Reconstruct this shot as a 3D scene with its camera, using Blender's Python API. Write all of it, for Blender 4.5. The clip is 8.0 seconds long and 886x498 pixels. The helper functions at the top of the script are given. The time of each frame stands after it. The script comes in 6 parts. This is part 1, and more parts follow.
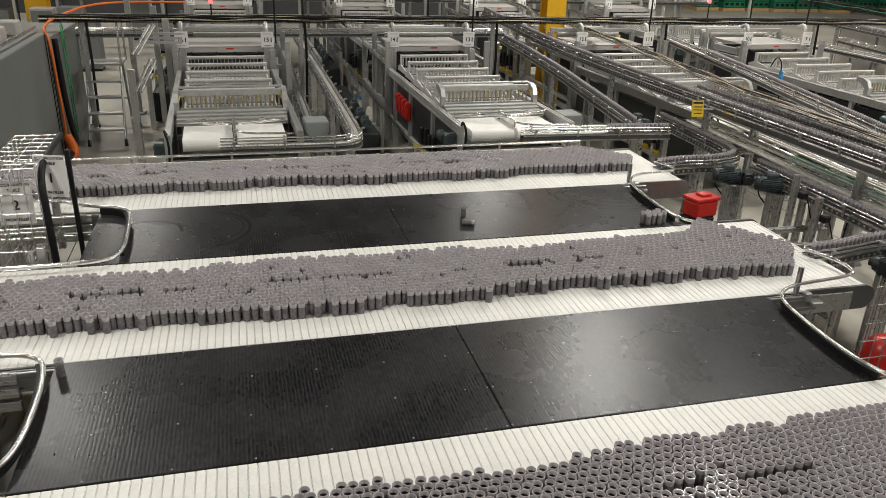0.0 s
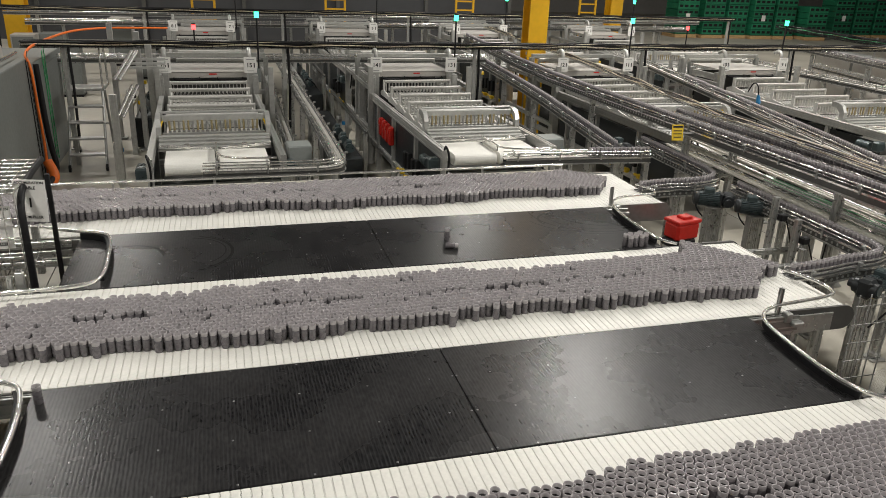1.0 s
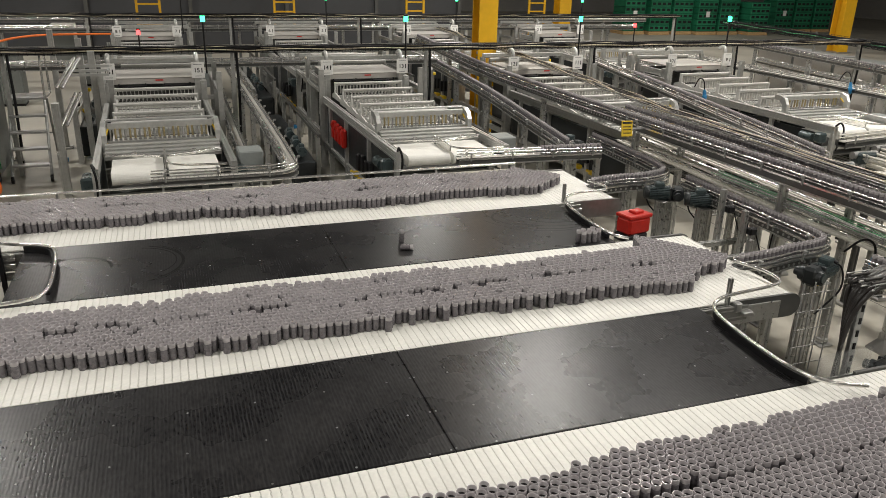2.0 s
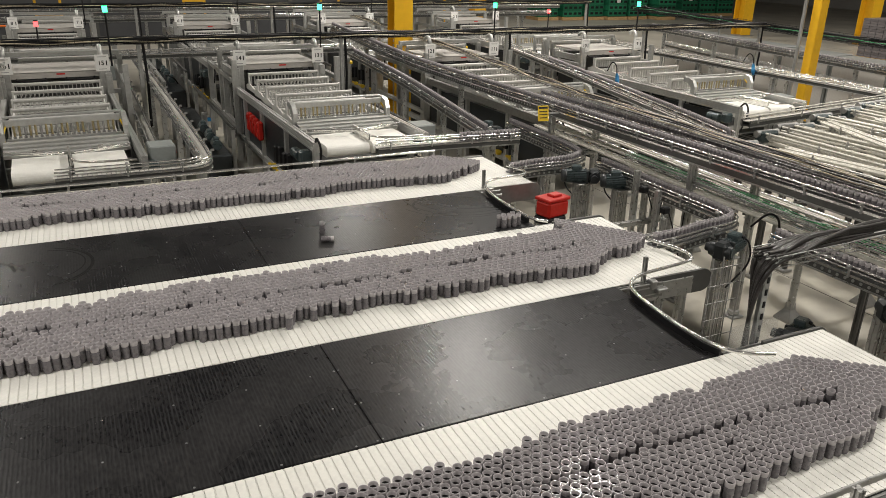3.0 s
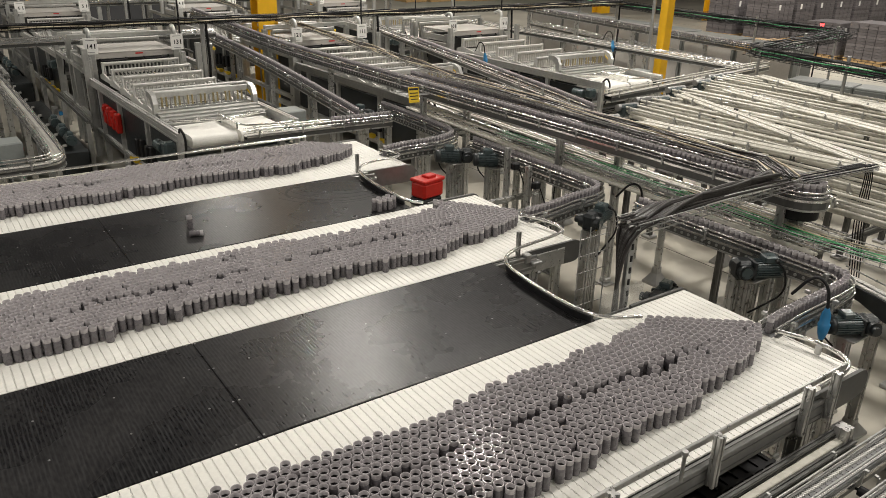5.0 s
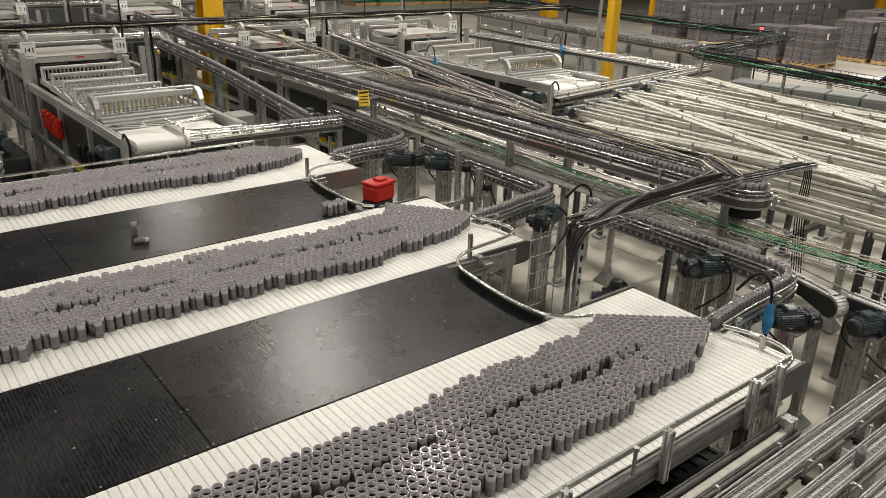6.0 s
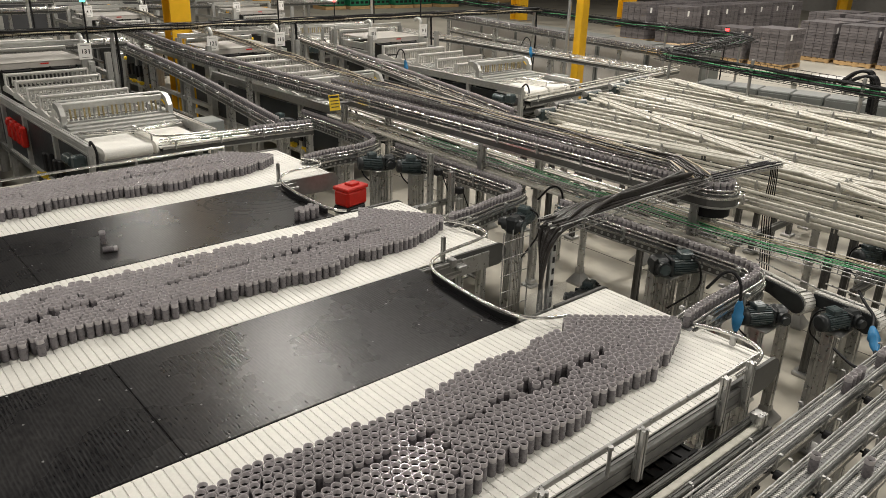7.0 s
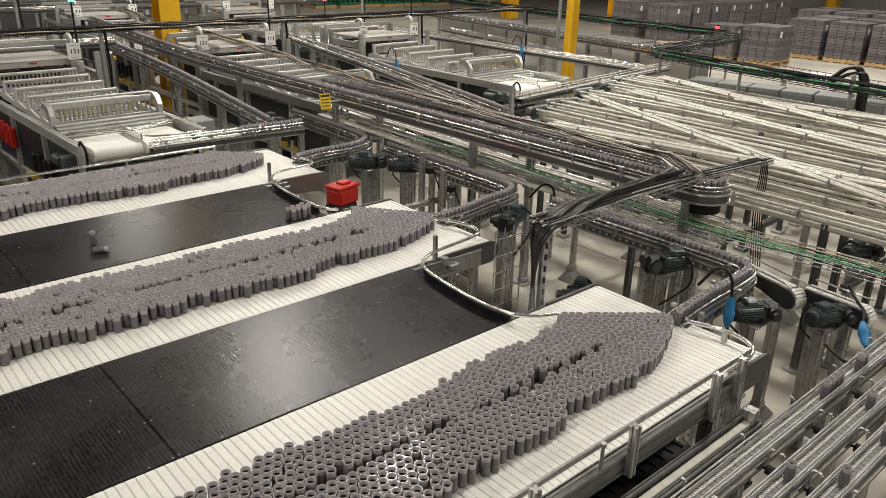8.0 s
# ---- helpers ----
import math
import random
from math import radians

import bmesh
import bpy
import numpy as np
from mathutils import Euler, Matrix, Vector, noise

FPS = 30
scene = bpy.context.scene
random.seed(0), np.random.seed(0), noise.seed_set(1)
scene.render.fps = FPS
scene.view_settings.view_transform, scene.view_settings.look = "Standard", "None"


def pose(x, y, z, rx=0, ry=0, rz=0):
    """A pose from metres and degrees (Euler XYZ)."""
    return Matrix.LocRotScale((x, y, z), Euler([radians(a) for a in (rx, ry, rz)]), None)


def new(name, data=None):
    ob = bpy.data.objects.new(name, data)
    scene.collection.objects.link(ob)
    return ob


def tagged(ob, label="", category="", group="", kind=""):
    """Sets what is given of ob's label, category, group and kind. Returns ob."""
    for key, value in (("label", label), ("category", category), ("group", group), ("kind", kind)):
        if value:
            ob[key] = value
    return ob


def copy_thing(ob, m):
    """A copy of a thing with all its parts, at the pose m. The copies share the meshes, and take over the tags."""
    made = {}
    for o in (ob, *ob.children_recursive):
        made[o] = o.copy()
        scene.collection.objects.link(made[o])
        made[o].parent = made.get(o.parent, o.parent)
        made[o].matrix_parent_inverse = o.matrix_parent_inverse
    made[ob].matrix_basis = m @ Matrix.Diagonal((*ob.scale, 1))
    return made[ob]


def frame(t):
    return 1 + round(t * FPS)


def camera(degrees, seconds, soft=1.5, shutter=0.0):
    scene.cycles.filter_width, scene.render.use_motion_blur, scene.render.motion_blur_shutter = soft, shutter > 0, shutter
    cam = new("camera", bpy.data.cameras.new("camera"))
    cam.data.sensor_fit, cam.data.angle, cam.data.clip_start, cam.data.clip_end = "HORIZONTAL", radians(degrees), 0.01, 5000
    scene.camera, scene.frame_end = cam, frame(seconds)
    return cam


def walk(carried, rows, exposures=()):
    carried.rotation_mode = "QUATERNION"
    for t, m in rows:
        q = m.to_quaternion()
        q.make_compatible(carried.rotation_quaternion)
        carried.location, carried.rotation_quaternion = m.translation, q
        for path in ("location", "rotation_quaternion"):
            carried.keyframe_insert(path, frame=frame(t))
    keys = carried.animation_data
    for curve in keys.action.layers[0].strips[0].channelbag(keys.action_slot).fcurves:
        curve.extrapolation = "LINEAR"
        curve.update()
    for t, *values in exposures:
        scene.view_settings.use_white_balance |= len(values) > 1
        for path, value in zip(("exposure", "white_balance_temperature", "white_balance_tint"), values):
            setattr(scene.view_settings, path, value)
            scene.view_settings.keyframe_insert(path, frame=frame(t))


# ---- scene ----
PATH = [  # seconds, x, y, z, yaw, pitch, roll
    (0.0, -0.078, 0.006, 2.915, -15.27, -22.91, 2.00),
    (0.5, -0.076, -0.004, 2.916, -15.69, -21.69, 2.00),
    (1.0, -0.079, 0.003, 2.905, -16.54, -21.00, 2.17),
    (2.5, -0.031, 0.001, 2.910, -22.54, -21.11, 1.22),
    (3.0, -0.016, 0.002, 2.905, -25.85, -21.58, 1.38),
    (3.5, 0.000, 0.000, 2.900, -28.85, -21.94, 1.62),
    (4.0, 0.015, -0.004, 2.896, -31.26, -22.28, 1.58),
    (4.5, 0.026, -0.005, 2.898, -33.25, -22.55, 1.29),
    (6.0, 0.056, -0.009, 2.885, -39.01, -22.21, 1.76),
    (6.5, 0.059, -0.012, 2.886, -40.25, -22.04, 1.62),
    (7.0, 0.060, -0.014, 2.888, -41.12, -21.92, 1.60),
    (7.5, 0.060, -0.014, 2.888, -41.63, -21.91, 1.57),
    (8.0, 0.062, -0.014, 2.885, -41.75, -22.00, 1.47),
]
cam = camera(60.68, 8.0, soft=0.6)
walk(cam, [(t, pose(x, y, z, 90 + p, 0, a) @ pose(0, 0, 0, 0, 0, r)) for t, x, y, z, a, p, r in PATH],
     exposures=[(0.0, -0.03, 6300, 9), (3.0, -0.03, 6450, 10), (8.0, -0.08, 6520, 10)])

# ---- light ----
world = bpy.data.worlds.new("hall_air")
scene.world = world
world.use_nodes = True
world.node_tree.nodes["Background"].inputs["Color"].default_value = (0.9, 0.95, 1.0, 1)
world.node_tree.nodes["Background"].inputs["Strength"].default_value = 0.004
LAMP_Z = 8.2
# (18.2, 8.3) and those past x = 20 are added to brighten far pallets
LAMPS = [(7.2, y) for y in (-9.4, -3.3, 2.8, 8.9)] + [(6.8, 12.0), (7.4, 14.3), (8.2, 24.5)] + [(-3.8, -9.4), (-3.8, 2.8), (-4.15, 13.9), (-3.8, 24.9)] + [(-14.8, 2.8), (-14.8, 15.1), (18.2, 2.8), (18.2, 8.3), (18.2, 13.9), (24.5, 5.5), (22.5, 11.5), (18.2, 25.0), (30.0, 12.0)]
LAMP_POWER = 318.0

# ---- materials ----


def material(name, color, rough=0.5, metal=0.0, grain=0.0, scale=40.0, bump=0.0, stain=0.0, stain_scale=3.0, stretch=(1, 1, 1),
             random_v=0.0, spec=0.5, emit=None, alpha=1.0, trans=0.0, coat=0.0, ior=1.45):
    m = bpy.data.materials.new(name)
    m.use_nodes = True
    nt = m.node_tree
    b = nt.nodes["Principled BSDF"]
    b.inputs["Roughness"].default_value = rough
    b.inputs["Metallic"].default_value = metal
    b.inputs["Specular IOR Level"].default_value = spec
    b.inputs["Coat Weight"].default_value = coat
    b.inputs["Alpha"].default_value = alpha
    b.inputs["Transmission Weight"].default_value = trans
    b.inputs["IOR"].default_value = ior
    if emit:
        b.inputs["Emission Color"].default_value = (*emit[:3], 1)
        b.inputs["Emission Strength"].default_value = emit[3]
    rgb = nt.nodes.new("ShaderNodeRGB")
    rgb.outputs[0].default_value = (*color, 1)
    out = rgb.outputs[0]
    co = nt.nodes.new("ShaderNodeTexCoord")
    mp = nt.nodes.new("ShaderNodeMapping")
    mp.inputs["Scale"].default_value = stretch
    nt.links.new(co.outputs["Object"], mp.inputs["Vector"])

    def noise_node(sc, detail):
        n = nt.nodes.new("ShaderNodeTexNoise")
        n.inputs["Scale"].default_value = sc
        n.inputs["Detail"].default_value = detail
        nt.links.new(mp.outputs[0], n.inputs["Vector"])
        return n

    def vary(src, fac, lo, hi):
        r = nt.nodes.new("ShaderNodeMapRange")
        r.inputs["From Min"].default_value, r.inputs["From Max"].default_value = 0.3, 0.7
        r.inputs["To Min"].default_value, r.inputs["To Max"].default_value = lo, hi
        nt.links.new(fac, r.inputs["Value"])
        h = nt.nodes.new("ShaderNodeHueSaturation")
        nt.links.new(src, h.inputs["Color"])
        nt.links.new(r.outputs[0], h.inputs["Value"])
        return h.outputs[0]

    fine = noise_node(scale, 5)
    if grain:
        out = vary(out, fine.outputs["Fac"], 1 - grain, 1 + grain)
        rr = nt.nodes.new("ShaderNodeMapRange")
        rr.inputs["To Min"].default_value, rr.inputs["To Max"].default_value = max(rough - 0.12, 0.02), min(rough + 0.12, 1)
        nt.links.new(fine.outputs["Fac"], rr.inputs["Value"])
        nt.links.new(rr.outputs[0], b.inputs["Roughness"])
    if stain:
        out = vary(out, noise_node(stain_scale, 4).outputs["Fac"], 1 - stain, 1 + stain * 0.6)
    if random_v:
        oi = nt.nodes.new("ShaderNodeObjectInfo")
        r = nt.nodes.new("ShaderNodeMapRange")
        r.inputs["To Min"].default_value, r.inputs["To Max"].default_value = 1 - random_v, 1 + random_v
        nt.links.new(oi.outputs["Random"], r.inputs["Value"])
        h = nt.nodes.new("ShaderNodeHueSaturation")
        nt.links.new(out, h.inputs["Color"])
        nt.links.new(r.outputs[0], h.inputs["Value"])
        out = h.outputs[0]
    if bump:
        bp = nt.nodes.new("ShaderNodeBump")
        bp.inputs["Strength"].default_value = bump
        bp.inputs["Distance"].default_value = 0.004
        nt.links.new(fine.outputs["Fac"], bp.inputs["Height"])
        nt.links.new(bp.outputs[0], b.inputs["Normal"])
    nt.links.new(out, b.inputs["Base Color"])
    return m


ALU = material("brushed_aluminium", (0.50, 0.50, 0.485), 0.30, 0.75, 0.10, 30, 0.05, 0.12, 2.0)
ALU_FAR = material("anodised_frame", (0.52, 0.52, 0.50), 0.34, 0.55, 0.10, 25, 0.05, 0.16, 1.2, random_v=0.1)
BEAM_DARK = material("dark_anodised_beam", (0.13, 0.13, 0.125), 0.34, 0.6, 0.1, 25, 0.05, 0.15, 2)
BEAM_MID = material("grey_anodised_beam", (0.26, 0.26, 0.25), 0.34, 0.6, 0.1, 25, 0.05, 0.15, 2)
CHROME = material("polished_rail_steel", (0.82, 0.81, 0.78), 0.22, 0.9, 0.08, 30)
STEEL = material("sheet_steel", (0.45, 0.45, 0.44), 0.42, 0.8, 0.1, 20, 0.05, 0.15, 2)
WHITE_BELT = material("white_belt_plastic", (0.80, 0.79, 0.74), 0.45, 0, 0.05, 60, 0.1, 0.07, 5, random_v=0.03)
WHITE = material("white_paint", (0.76, 0.75, 0.72), 0.5, 0, 0.05, 30, 0.05, 0.06, 2)
PALE_RAIL = material("pale_plastic_rail", (0.64, 0.62, 0.55), 0.28, 0, 0.06, 20, 0.05, 0.10, 2, random_v=0.05)
CHAIN = material("conveyor_chain_plastic", (0.60, 0.58, 0.54), 0.5, 0, 0.1, 80, 0.2, 0.1, 6)
CHAIN_DARK = material("conveyor_chain_grey", (0.22, 0.22, 0.22), 0.5, 0, 0.1, 80, 0.2, 0.1, 6)
PANEL = material("painted_grey_panel", (0.42, 0.40, 0.37), 0.5, 0, 0.05, 30, 0.05, 0.1, 1.5)
SCUFF = material("dark_scuff", (0.006, 0.006, 0.006), 0.42, 0, 0.3, 90, spec=0.2)
DARK_PANEL = material("dark_grey_cap", (0.085, 0.085, 0.08), 0.45, 0, 0.08, 30, 0.08, 0.1, 3)
CABINET = material("grey_cabinet_paint", (0.17, 0.18, 0.17), 0.42, 0, 0.04, 25, 0.04, 0.12, 1.0)
CABLE = material("dark_cable_sheath", (0.030, 0.027, 0.025), 0.34, 0, 0.1, 40, 0.1)
BLACK = material("black_plastic", (0.012, 0.012, 0.013), 0.5, 0, 0.1, 40, 0.1, spec=0.3)
MOTOR = material("motor_blue_grey_paint", (0.055, 0.075, 0.078), 0.3, 0.1, 0.1, 30, 0.1, 0.15, 6)
GEARBOX = material("dark_gearbox_paint", (0.03, 0.034, 0.036), 0.4, 0.2, 0.1, 30, 0.1, 0.15, 6)
YELLOW = material("yellow_steel_paint", (0.75, 0.42, 0.015), 0.42, 0, 0.05, 10, 0.04, 0.12, 1.5)
YELLOW_BRIGHT = material("yellow_sensor_plastic", (0.80, 0.55, 0.03), 0.4, 0, 0.08, 30)
RED = material("red_plastic", (0.52, 0.022, 0.014), 0.35, 0, 0.06, 30, 0.05, 0.1, 6)
ORANGE = material("orange_cable_sheath", (0.75, 0.16, 0.02), 0.5, 0, 0.08, 30)
GREEN = material("green_cable_sheath", (0.08, 0.42, 0.17), 0.45, 0, 0.1, 30)
GREEN_CRATE = material("green_crate_plastic", (0.02, 0.17, 0.085), 0.45, 0, 0.1, 12, 0.05, 0.15, 2, random_v=0.2)
BLUE = material("blue_plug_plastic", (0.03, 0.20, 0.42), 0.4, 0, 0.08, 30)
BRASS = material("brass_fittings", (0.50, 0.42, 0.24), 0.35, 0.8, 0.1, 40)
COPPER_TAN = material("tan_hose", (0.55, 0.48, 0.34), 0.5, 0, 0.1, 40)
WOOD = material("pallet_wood", (0.55, 0.36, 0.17), 0.7, 0, 0.15, 30, 0.2, 0.2, 4, stretch=(1, 1, 4))
CARD = material("cardboard", (0.45, 0.32, 0.19), 0.75, 0, 0.1, 20, 0.1, 0.1, 2)
TRAY_STACK = material("black_tray_plastic", (0.15, 0.138, 0.142), 0.4, 0, 0.1, 20, 0.1, 0.15, 3, random_v=0.25)
GREEN_LAMP = material("green_lamp_lens", (0.05, 0.7, 0.25), 0.3, emit=(0.05, 1.0, 0.35, 6.0))
RED_LAMP = material("red_lamp_lens", (0.7, 0.05, 0.05), 0.3, emit=(1.0, 0.05, 0.05, 6.0))
LAMP_GLOW = material("lamp_lens", (0.9, 0.9, 0.9), 0.4, emit=(1.0, 0.92, 0.82, 6.0))
PAPER = material("white_sign_board", (0.80, 0.79, 0.76), 0.5, 0, 0.03, 30)
INK = material("black_ink", (0.015, 0.015, 0.015), 0.5)
SCREW = material("screw_steel", (0.26, 0.26, 0.26), 0.45, 1.0)
TUBE_BODY = material("smoky_grey_plastic", (0.178, 0.166, 0.176), 0.28, 0, 0.06, 60, 0.0, 0.1, 9, alpha=0.93)
TUBE_NECK = material("frosted_grey_plastic", (0.58, 0.55, 0.56), 0.14, 0, 0.05, 60, 0.0, 0.08, 9, alpha=0.8)
# near-black colour paints the shade deep inside each open tube
TUBE_SHADE = material("tube_inside_shade", (0.045, 0.042, 0.045), 0.5)
CLEAR = material("clear_guard_plastic", (0.85, 0.87, 0.86), 0.08, alpha=0.07)
HALL_WALL = material("pale_hall_wall", (0.34, 0.33, 0.31), 0.7, 0, 0.05, 6, 0.05, 0.1, 0.5)
DARK_BAND = material("dark_sheet_fascia", (0.055, 0.057, 0.062), 0.5, 0, 0.05, 6, 0.05, 0.1, 0.6)
CEILING = material("hall_ceiling_sheet", (0.09, 0.09, 0.088), 0.7, 0, 0.05, 6, 0.05, 0.1, 0.5)


def floor_material():
    m = material("sealed_concrete", (0.42, 0.395, 0.335), 0.5, 0, 0.06, 9, 0.06, 0.2, 0.7)
    return m


def plate_material():
    """Black plastic sheet with milled ripples across it, scuffs and dust."""
    m = bpy.data.materials.new("black_ripple_plate")
    m.use_nodes = True
    nt = m.node_tree
    b = nt.nodes["Principled BSDF"]
    co = nt.nodes.new("ShaderNodeTexCoord")
    wave = nt.nodes.new("ShaderNodeTexWave")
    wave.wave_type, wave.bands_direction = "BANDS", "X"
    wave.inputs["Scale"].default_value = 19.0
    wave.inputs["Distortion"].default_value = 1.6
    wave.inputs["Detail"].default_value = 0.5
    wave.inputs["Detail Scale"].default_value = 2.0
    mp = nt.nodes.new("ShaderNodeMapping")
    mp.inputs["Scale"].default_value = (1, 0.35, 1)
    nt.links.new(co.outputs["Object"], mp.inputs["Vector"])
    nt.links.new(mp.outputs[0], wave.inputs["Vector"])
    fine = nt.nodes.new("ShaderNodeTexNoise")
    fine.inputs["Scale"].default_value, fine.inputs["Detail"].default_value = 70, 6
    nt.links.new(mp.outputs[0], fine.inputs["Vector"])
    big = nt.nodes.new("ShaderNodeTexNoise")
    big.inputs["Scale"].default_value, big.inputs["Detail"].default_value = 2.2, 5
    nt.links.new(co.outputs["Object"], big.inputs["Vector"])
    bp = nt.nodes.new("ShaderNodeBump")
    bp.inputs["Strength"].default_value, bp.inputs["Distance"].default_value = 0.17, 0.0010
    nt.links.new(wave.outputs["Fac"], bp.inputs["Height"])
    nt.links.new(bp.outputs[0], b.inputs["Normal"])
    b.inputs["Specular IOR Level"].default_value = 0.16
    ramp = nt.nodes.new("ShaderNodeMapRange")
    ramp.inputs["From Min"].default_value, ramp.inputs["From Max"].default_value = 0.0, 1.0
    ramp.inputs["To Min"].default_value, ramp.inputs["To Max"].default_value = 0.25, 0.30
    nt.links.new(big.outputs["Fac"], ramp.inputs["Value"])
    nt.links.new(ramp.outputs[0], b.inputs["Roughness"])
    # short rows of dust lie in the milled grooves
    dash = nt.nodes.new("ShaderNodeTexNoise")
    dash.inputs["Scale"].default_value, dash.inputs["Detail"].default_value = 16, 2
    nt.links.new(mp.outputs[0], dash.inputs["Vector"])
    groove = nt.nodes.new("ShaderNodeMath")
    groove.operation = "MULTIPLY"
    nt.links.new(wave.outputs["Fac"], groove.inputs[0])
    nt.links.new(dash.outputs["Fac"], groove.inputs[1])
    mix = nt.nodes.new("ShaderNodeMix")
    mix.data_type = "RGBA"
    mix.inputs["A"].default_value = (0.010, 0.010, 0.011, 1)
    mix.inputs["B"].default_value = (0.038, 0.037, 0.037, 1)
    dust = nt.nodes.new("ShaderNodeMix")
    dust.data_type = "RGBA"
    dust.inputs["B"].default_value = (0.060, 0.060, 0.062, 1)
    nt.links.new(mix.outputs["Result"], dust.inputs["A"])
    wide = nt.nodes.new("ShaderNodeMapRange")
    wide.inputs["From Min"].default_value, wide.inputs["From Max"].default_value = 0.22, 0.62
    wide.inputs["To Max"].default_value = 0.40
    nt.links.new(groove.outputs[0], wide.inputs["Value"])
    nt.links.new(wide.outputs[0], dust.inputs["Factor"])
    mul = nt.nodes.new("ShaderNodeMath")
    mul.operation = "MULTIPLY"
    nt.links.new(fine.outputs["Fac"], mul.inputs[0])
    nt.links.new(big.outputs["Fac"], mul.inputs[1])
    gain = nt.nodes.new("ShaderNodeMapRange")
    gain.inputs["From Min"].default_value, gain.inputs["From Max"].default_value = 0.15, 0.42
    nt.links.new(mul.outputs[0], gain.inputs["Value"])
    nt.links.new(gain.outputs[0], mix.inputs["Factor"])
    nt.links.new(dust.outputs["Result"], b.inputs["Base Color"])
    return m


FLOOR_MAT = floor_material()
PLATE_MAT = plate_material()

# ---- mesh tools ----


class Build:
    """Gathers the faces of one mesh."""

    def __init__(self):
        self.v, self.f, self.m, self.smooth = [], [], [], []

    def add(self, verts, faces, mat=0, smooth=False):
        n = len(self.v)
        self.v.extend(tuple(p) for p in verts)
        self.f.extend(tuple(i + n for i in q) for q in faces)
        self.m.extend([mat] * len(faces))
        self.smooth.extend([smooth] * len(faces))
        return self

    def box(self, c, s, bevel=0.0, rz=0.0, mat=0, m=None):
        hx, hy, hz = s[0] / 2, s[1] / 2, s[2] / 2
        b = min(bevel, hx * 0.45, hy * 0.45, hz * 0.45)
        rot = (Matrix.Translation(c) @ Matrix.Rotation(radians(rz), 4, "Z")) if m is None else m @ Matrix.Translation(c)
        if b <= 0:
            vs = [(x, y, z) for z in (-hz, hz) for y in (-hy, hy) for x in (-hx, hx)]
            fs = [(0, 2, 3, 1), (4, 5, 7, 6), (0, 1, 5, 4), (2, 6, 7, 3), (0, 4, 6, 2), (1, 3, 7, 5)]
        else:
            vs, idx = [], {}
            for sx in (-1, 1):
                for sy in (-1, 1):
                    for sz in (-1, 1):
                        for k in range(3):
                            d = [hx, hy, hz]
                            for j in range(3):
                                if j != k:
                                    d[j] -= b
                            idx[sx, sy, sz, k] = len(vs)
                            vs.append((sx * d[0], sy * d[1], sz * d[2]))
            fs = []
            for s1 in (-1, 1):
                fs.append([idx[s1, a, c2, 0] for a, c2 in ((-1, -1), (1, -1), (1, 1), (-1, 1))][::s1])
                fs.append([idx[a, s1, c2, 1] for a, c2 in ((-1, -1), (1, -1), (1, 1), (-1, 1))][::-s1])
                fs.append([idx[a, c2, s1, 2] for a, c2 in ((-1, -1), (1, -1), (1, 1), (-1, 1))][::s1])
            for a in (-1, 1):
                for c2 in (-1, 1):
                    fs.append([idx[-1, a, c2, 1], idx[1, a, c2, 1], idx[1, a, c2, 2], idx[-1, a, c2, 2]][::a * c2])
                    fs.append([idx[a, -1, c2, 0], idx[a, 1, c2, 0], idx[a, 1, c2, 2], idx[a, -1, c2, 2]][::-a * c2])
                    fs.append([idx[a, c2, -1, 0], idx[a, c2, 1, 0], idx[a, c2, 1, 1], idx[a, c2, -1, 1]][::a * c2])
                    for d in (-1, 1):
                        fs.append([idx[a, c2, d, 0], idx[a, c2, d, 1], idx[a, c2, d, 2]][::a * c2 * d])
        return self.add([rot @ Vector(p) for p in vs], fs, mat)

    def sweep(self, pts, r, n=8, mat=0, smooth=True, closed=False):
        """A round bar along points."""
        pts = [Vector(p) for p in pts]
        vs, fs, ref = [], [], None
        for i, p in enumerate(pts):
            d = (pts[min(i + 1, len(pts) - 1)] - pts[max(i - 1, 0)]).normalized()
            if ref is None:
                ref = d.orthogonal().normalized()
            ref = (ref - d * ref.dot(d)).normalized()
            w = d.cross(ref)
            rad = r[i] if isinstance(r, (list, tuple)) else r
            vs += [p + (ref * math.cos(2 * math.pi * k / n) + w * math.sin(2 * math.pi * k / n)) * rad for k in range(n)]
        for i in range(len(pts) - 1):
            fs += [(i * n + k, i * n + (k + 1) % n, (i + 1) * n + (k + 1) % n, (i + 1) * n + k) for k in range(n)]
        self.add(vs, fs, mat, smooth)
        self.add(vs[:n], [tuple(range(n))[::-1]], mat)
        return self.add(vs[-n:], [tuple(range(n))], mat)

    def cyl(self, p0, p1, r, n=12, mat=0):
        return self.sweep([p0, p1], r, n, mat)

    def ribbon(self, pts, w, h, mat=0, side=0.0, dz=0.0, taper=True):
        """A flat bar of width w and height h along level points, shifted sideways by side and up by dz."""
        pts = [Vector(p) for p in pts]
        vs, fs = [], []
        for i, p in enumerate(pts):
            d = pts[min(i + 1, len(pts) - 1)] - pts[max(i - 1, 0)]
            s = Vector((d.y, -d.x, 0)).normalized()
            for a, b2 in ((-1, -1), (1, -1), (1, 1), (-1, 1)):
                vs.append(p + s * (side + a * w / 2) + Vector((0, 0, dz + b2 * h / 2)))
        for i in range(len(pts) - 1):
            a, b2 = i * 4, i * 4 + 4
            fs += [(a + k, b2 + k, b2 + (k + 1) % 4, a + (k + 1) % 4) for k in range(4)]
        n = len(vs)
        fs += [(0, 1, 2, 3), (n - 1, n - 2, n - 3, n - 4)]
        return self.add(vs, fs, mat)

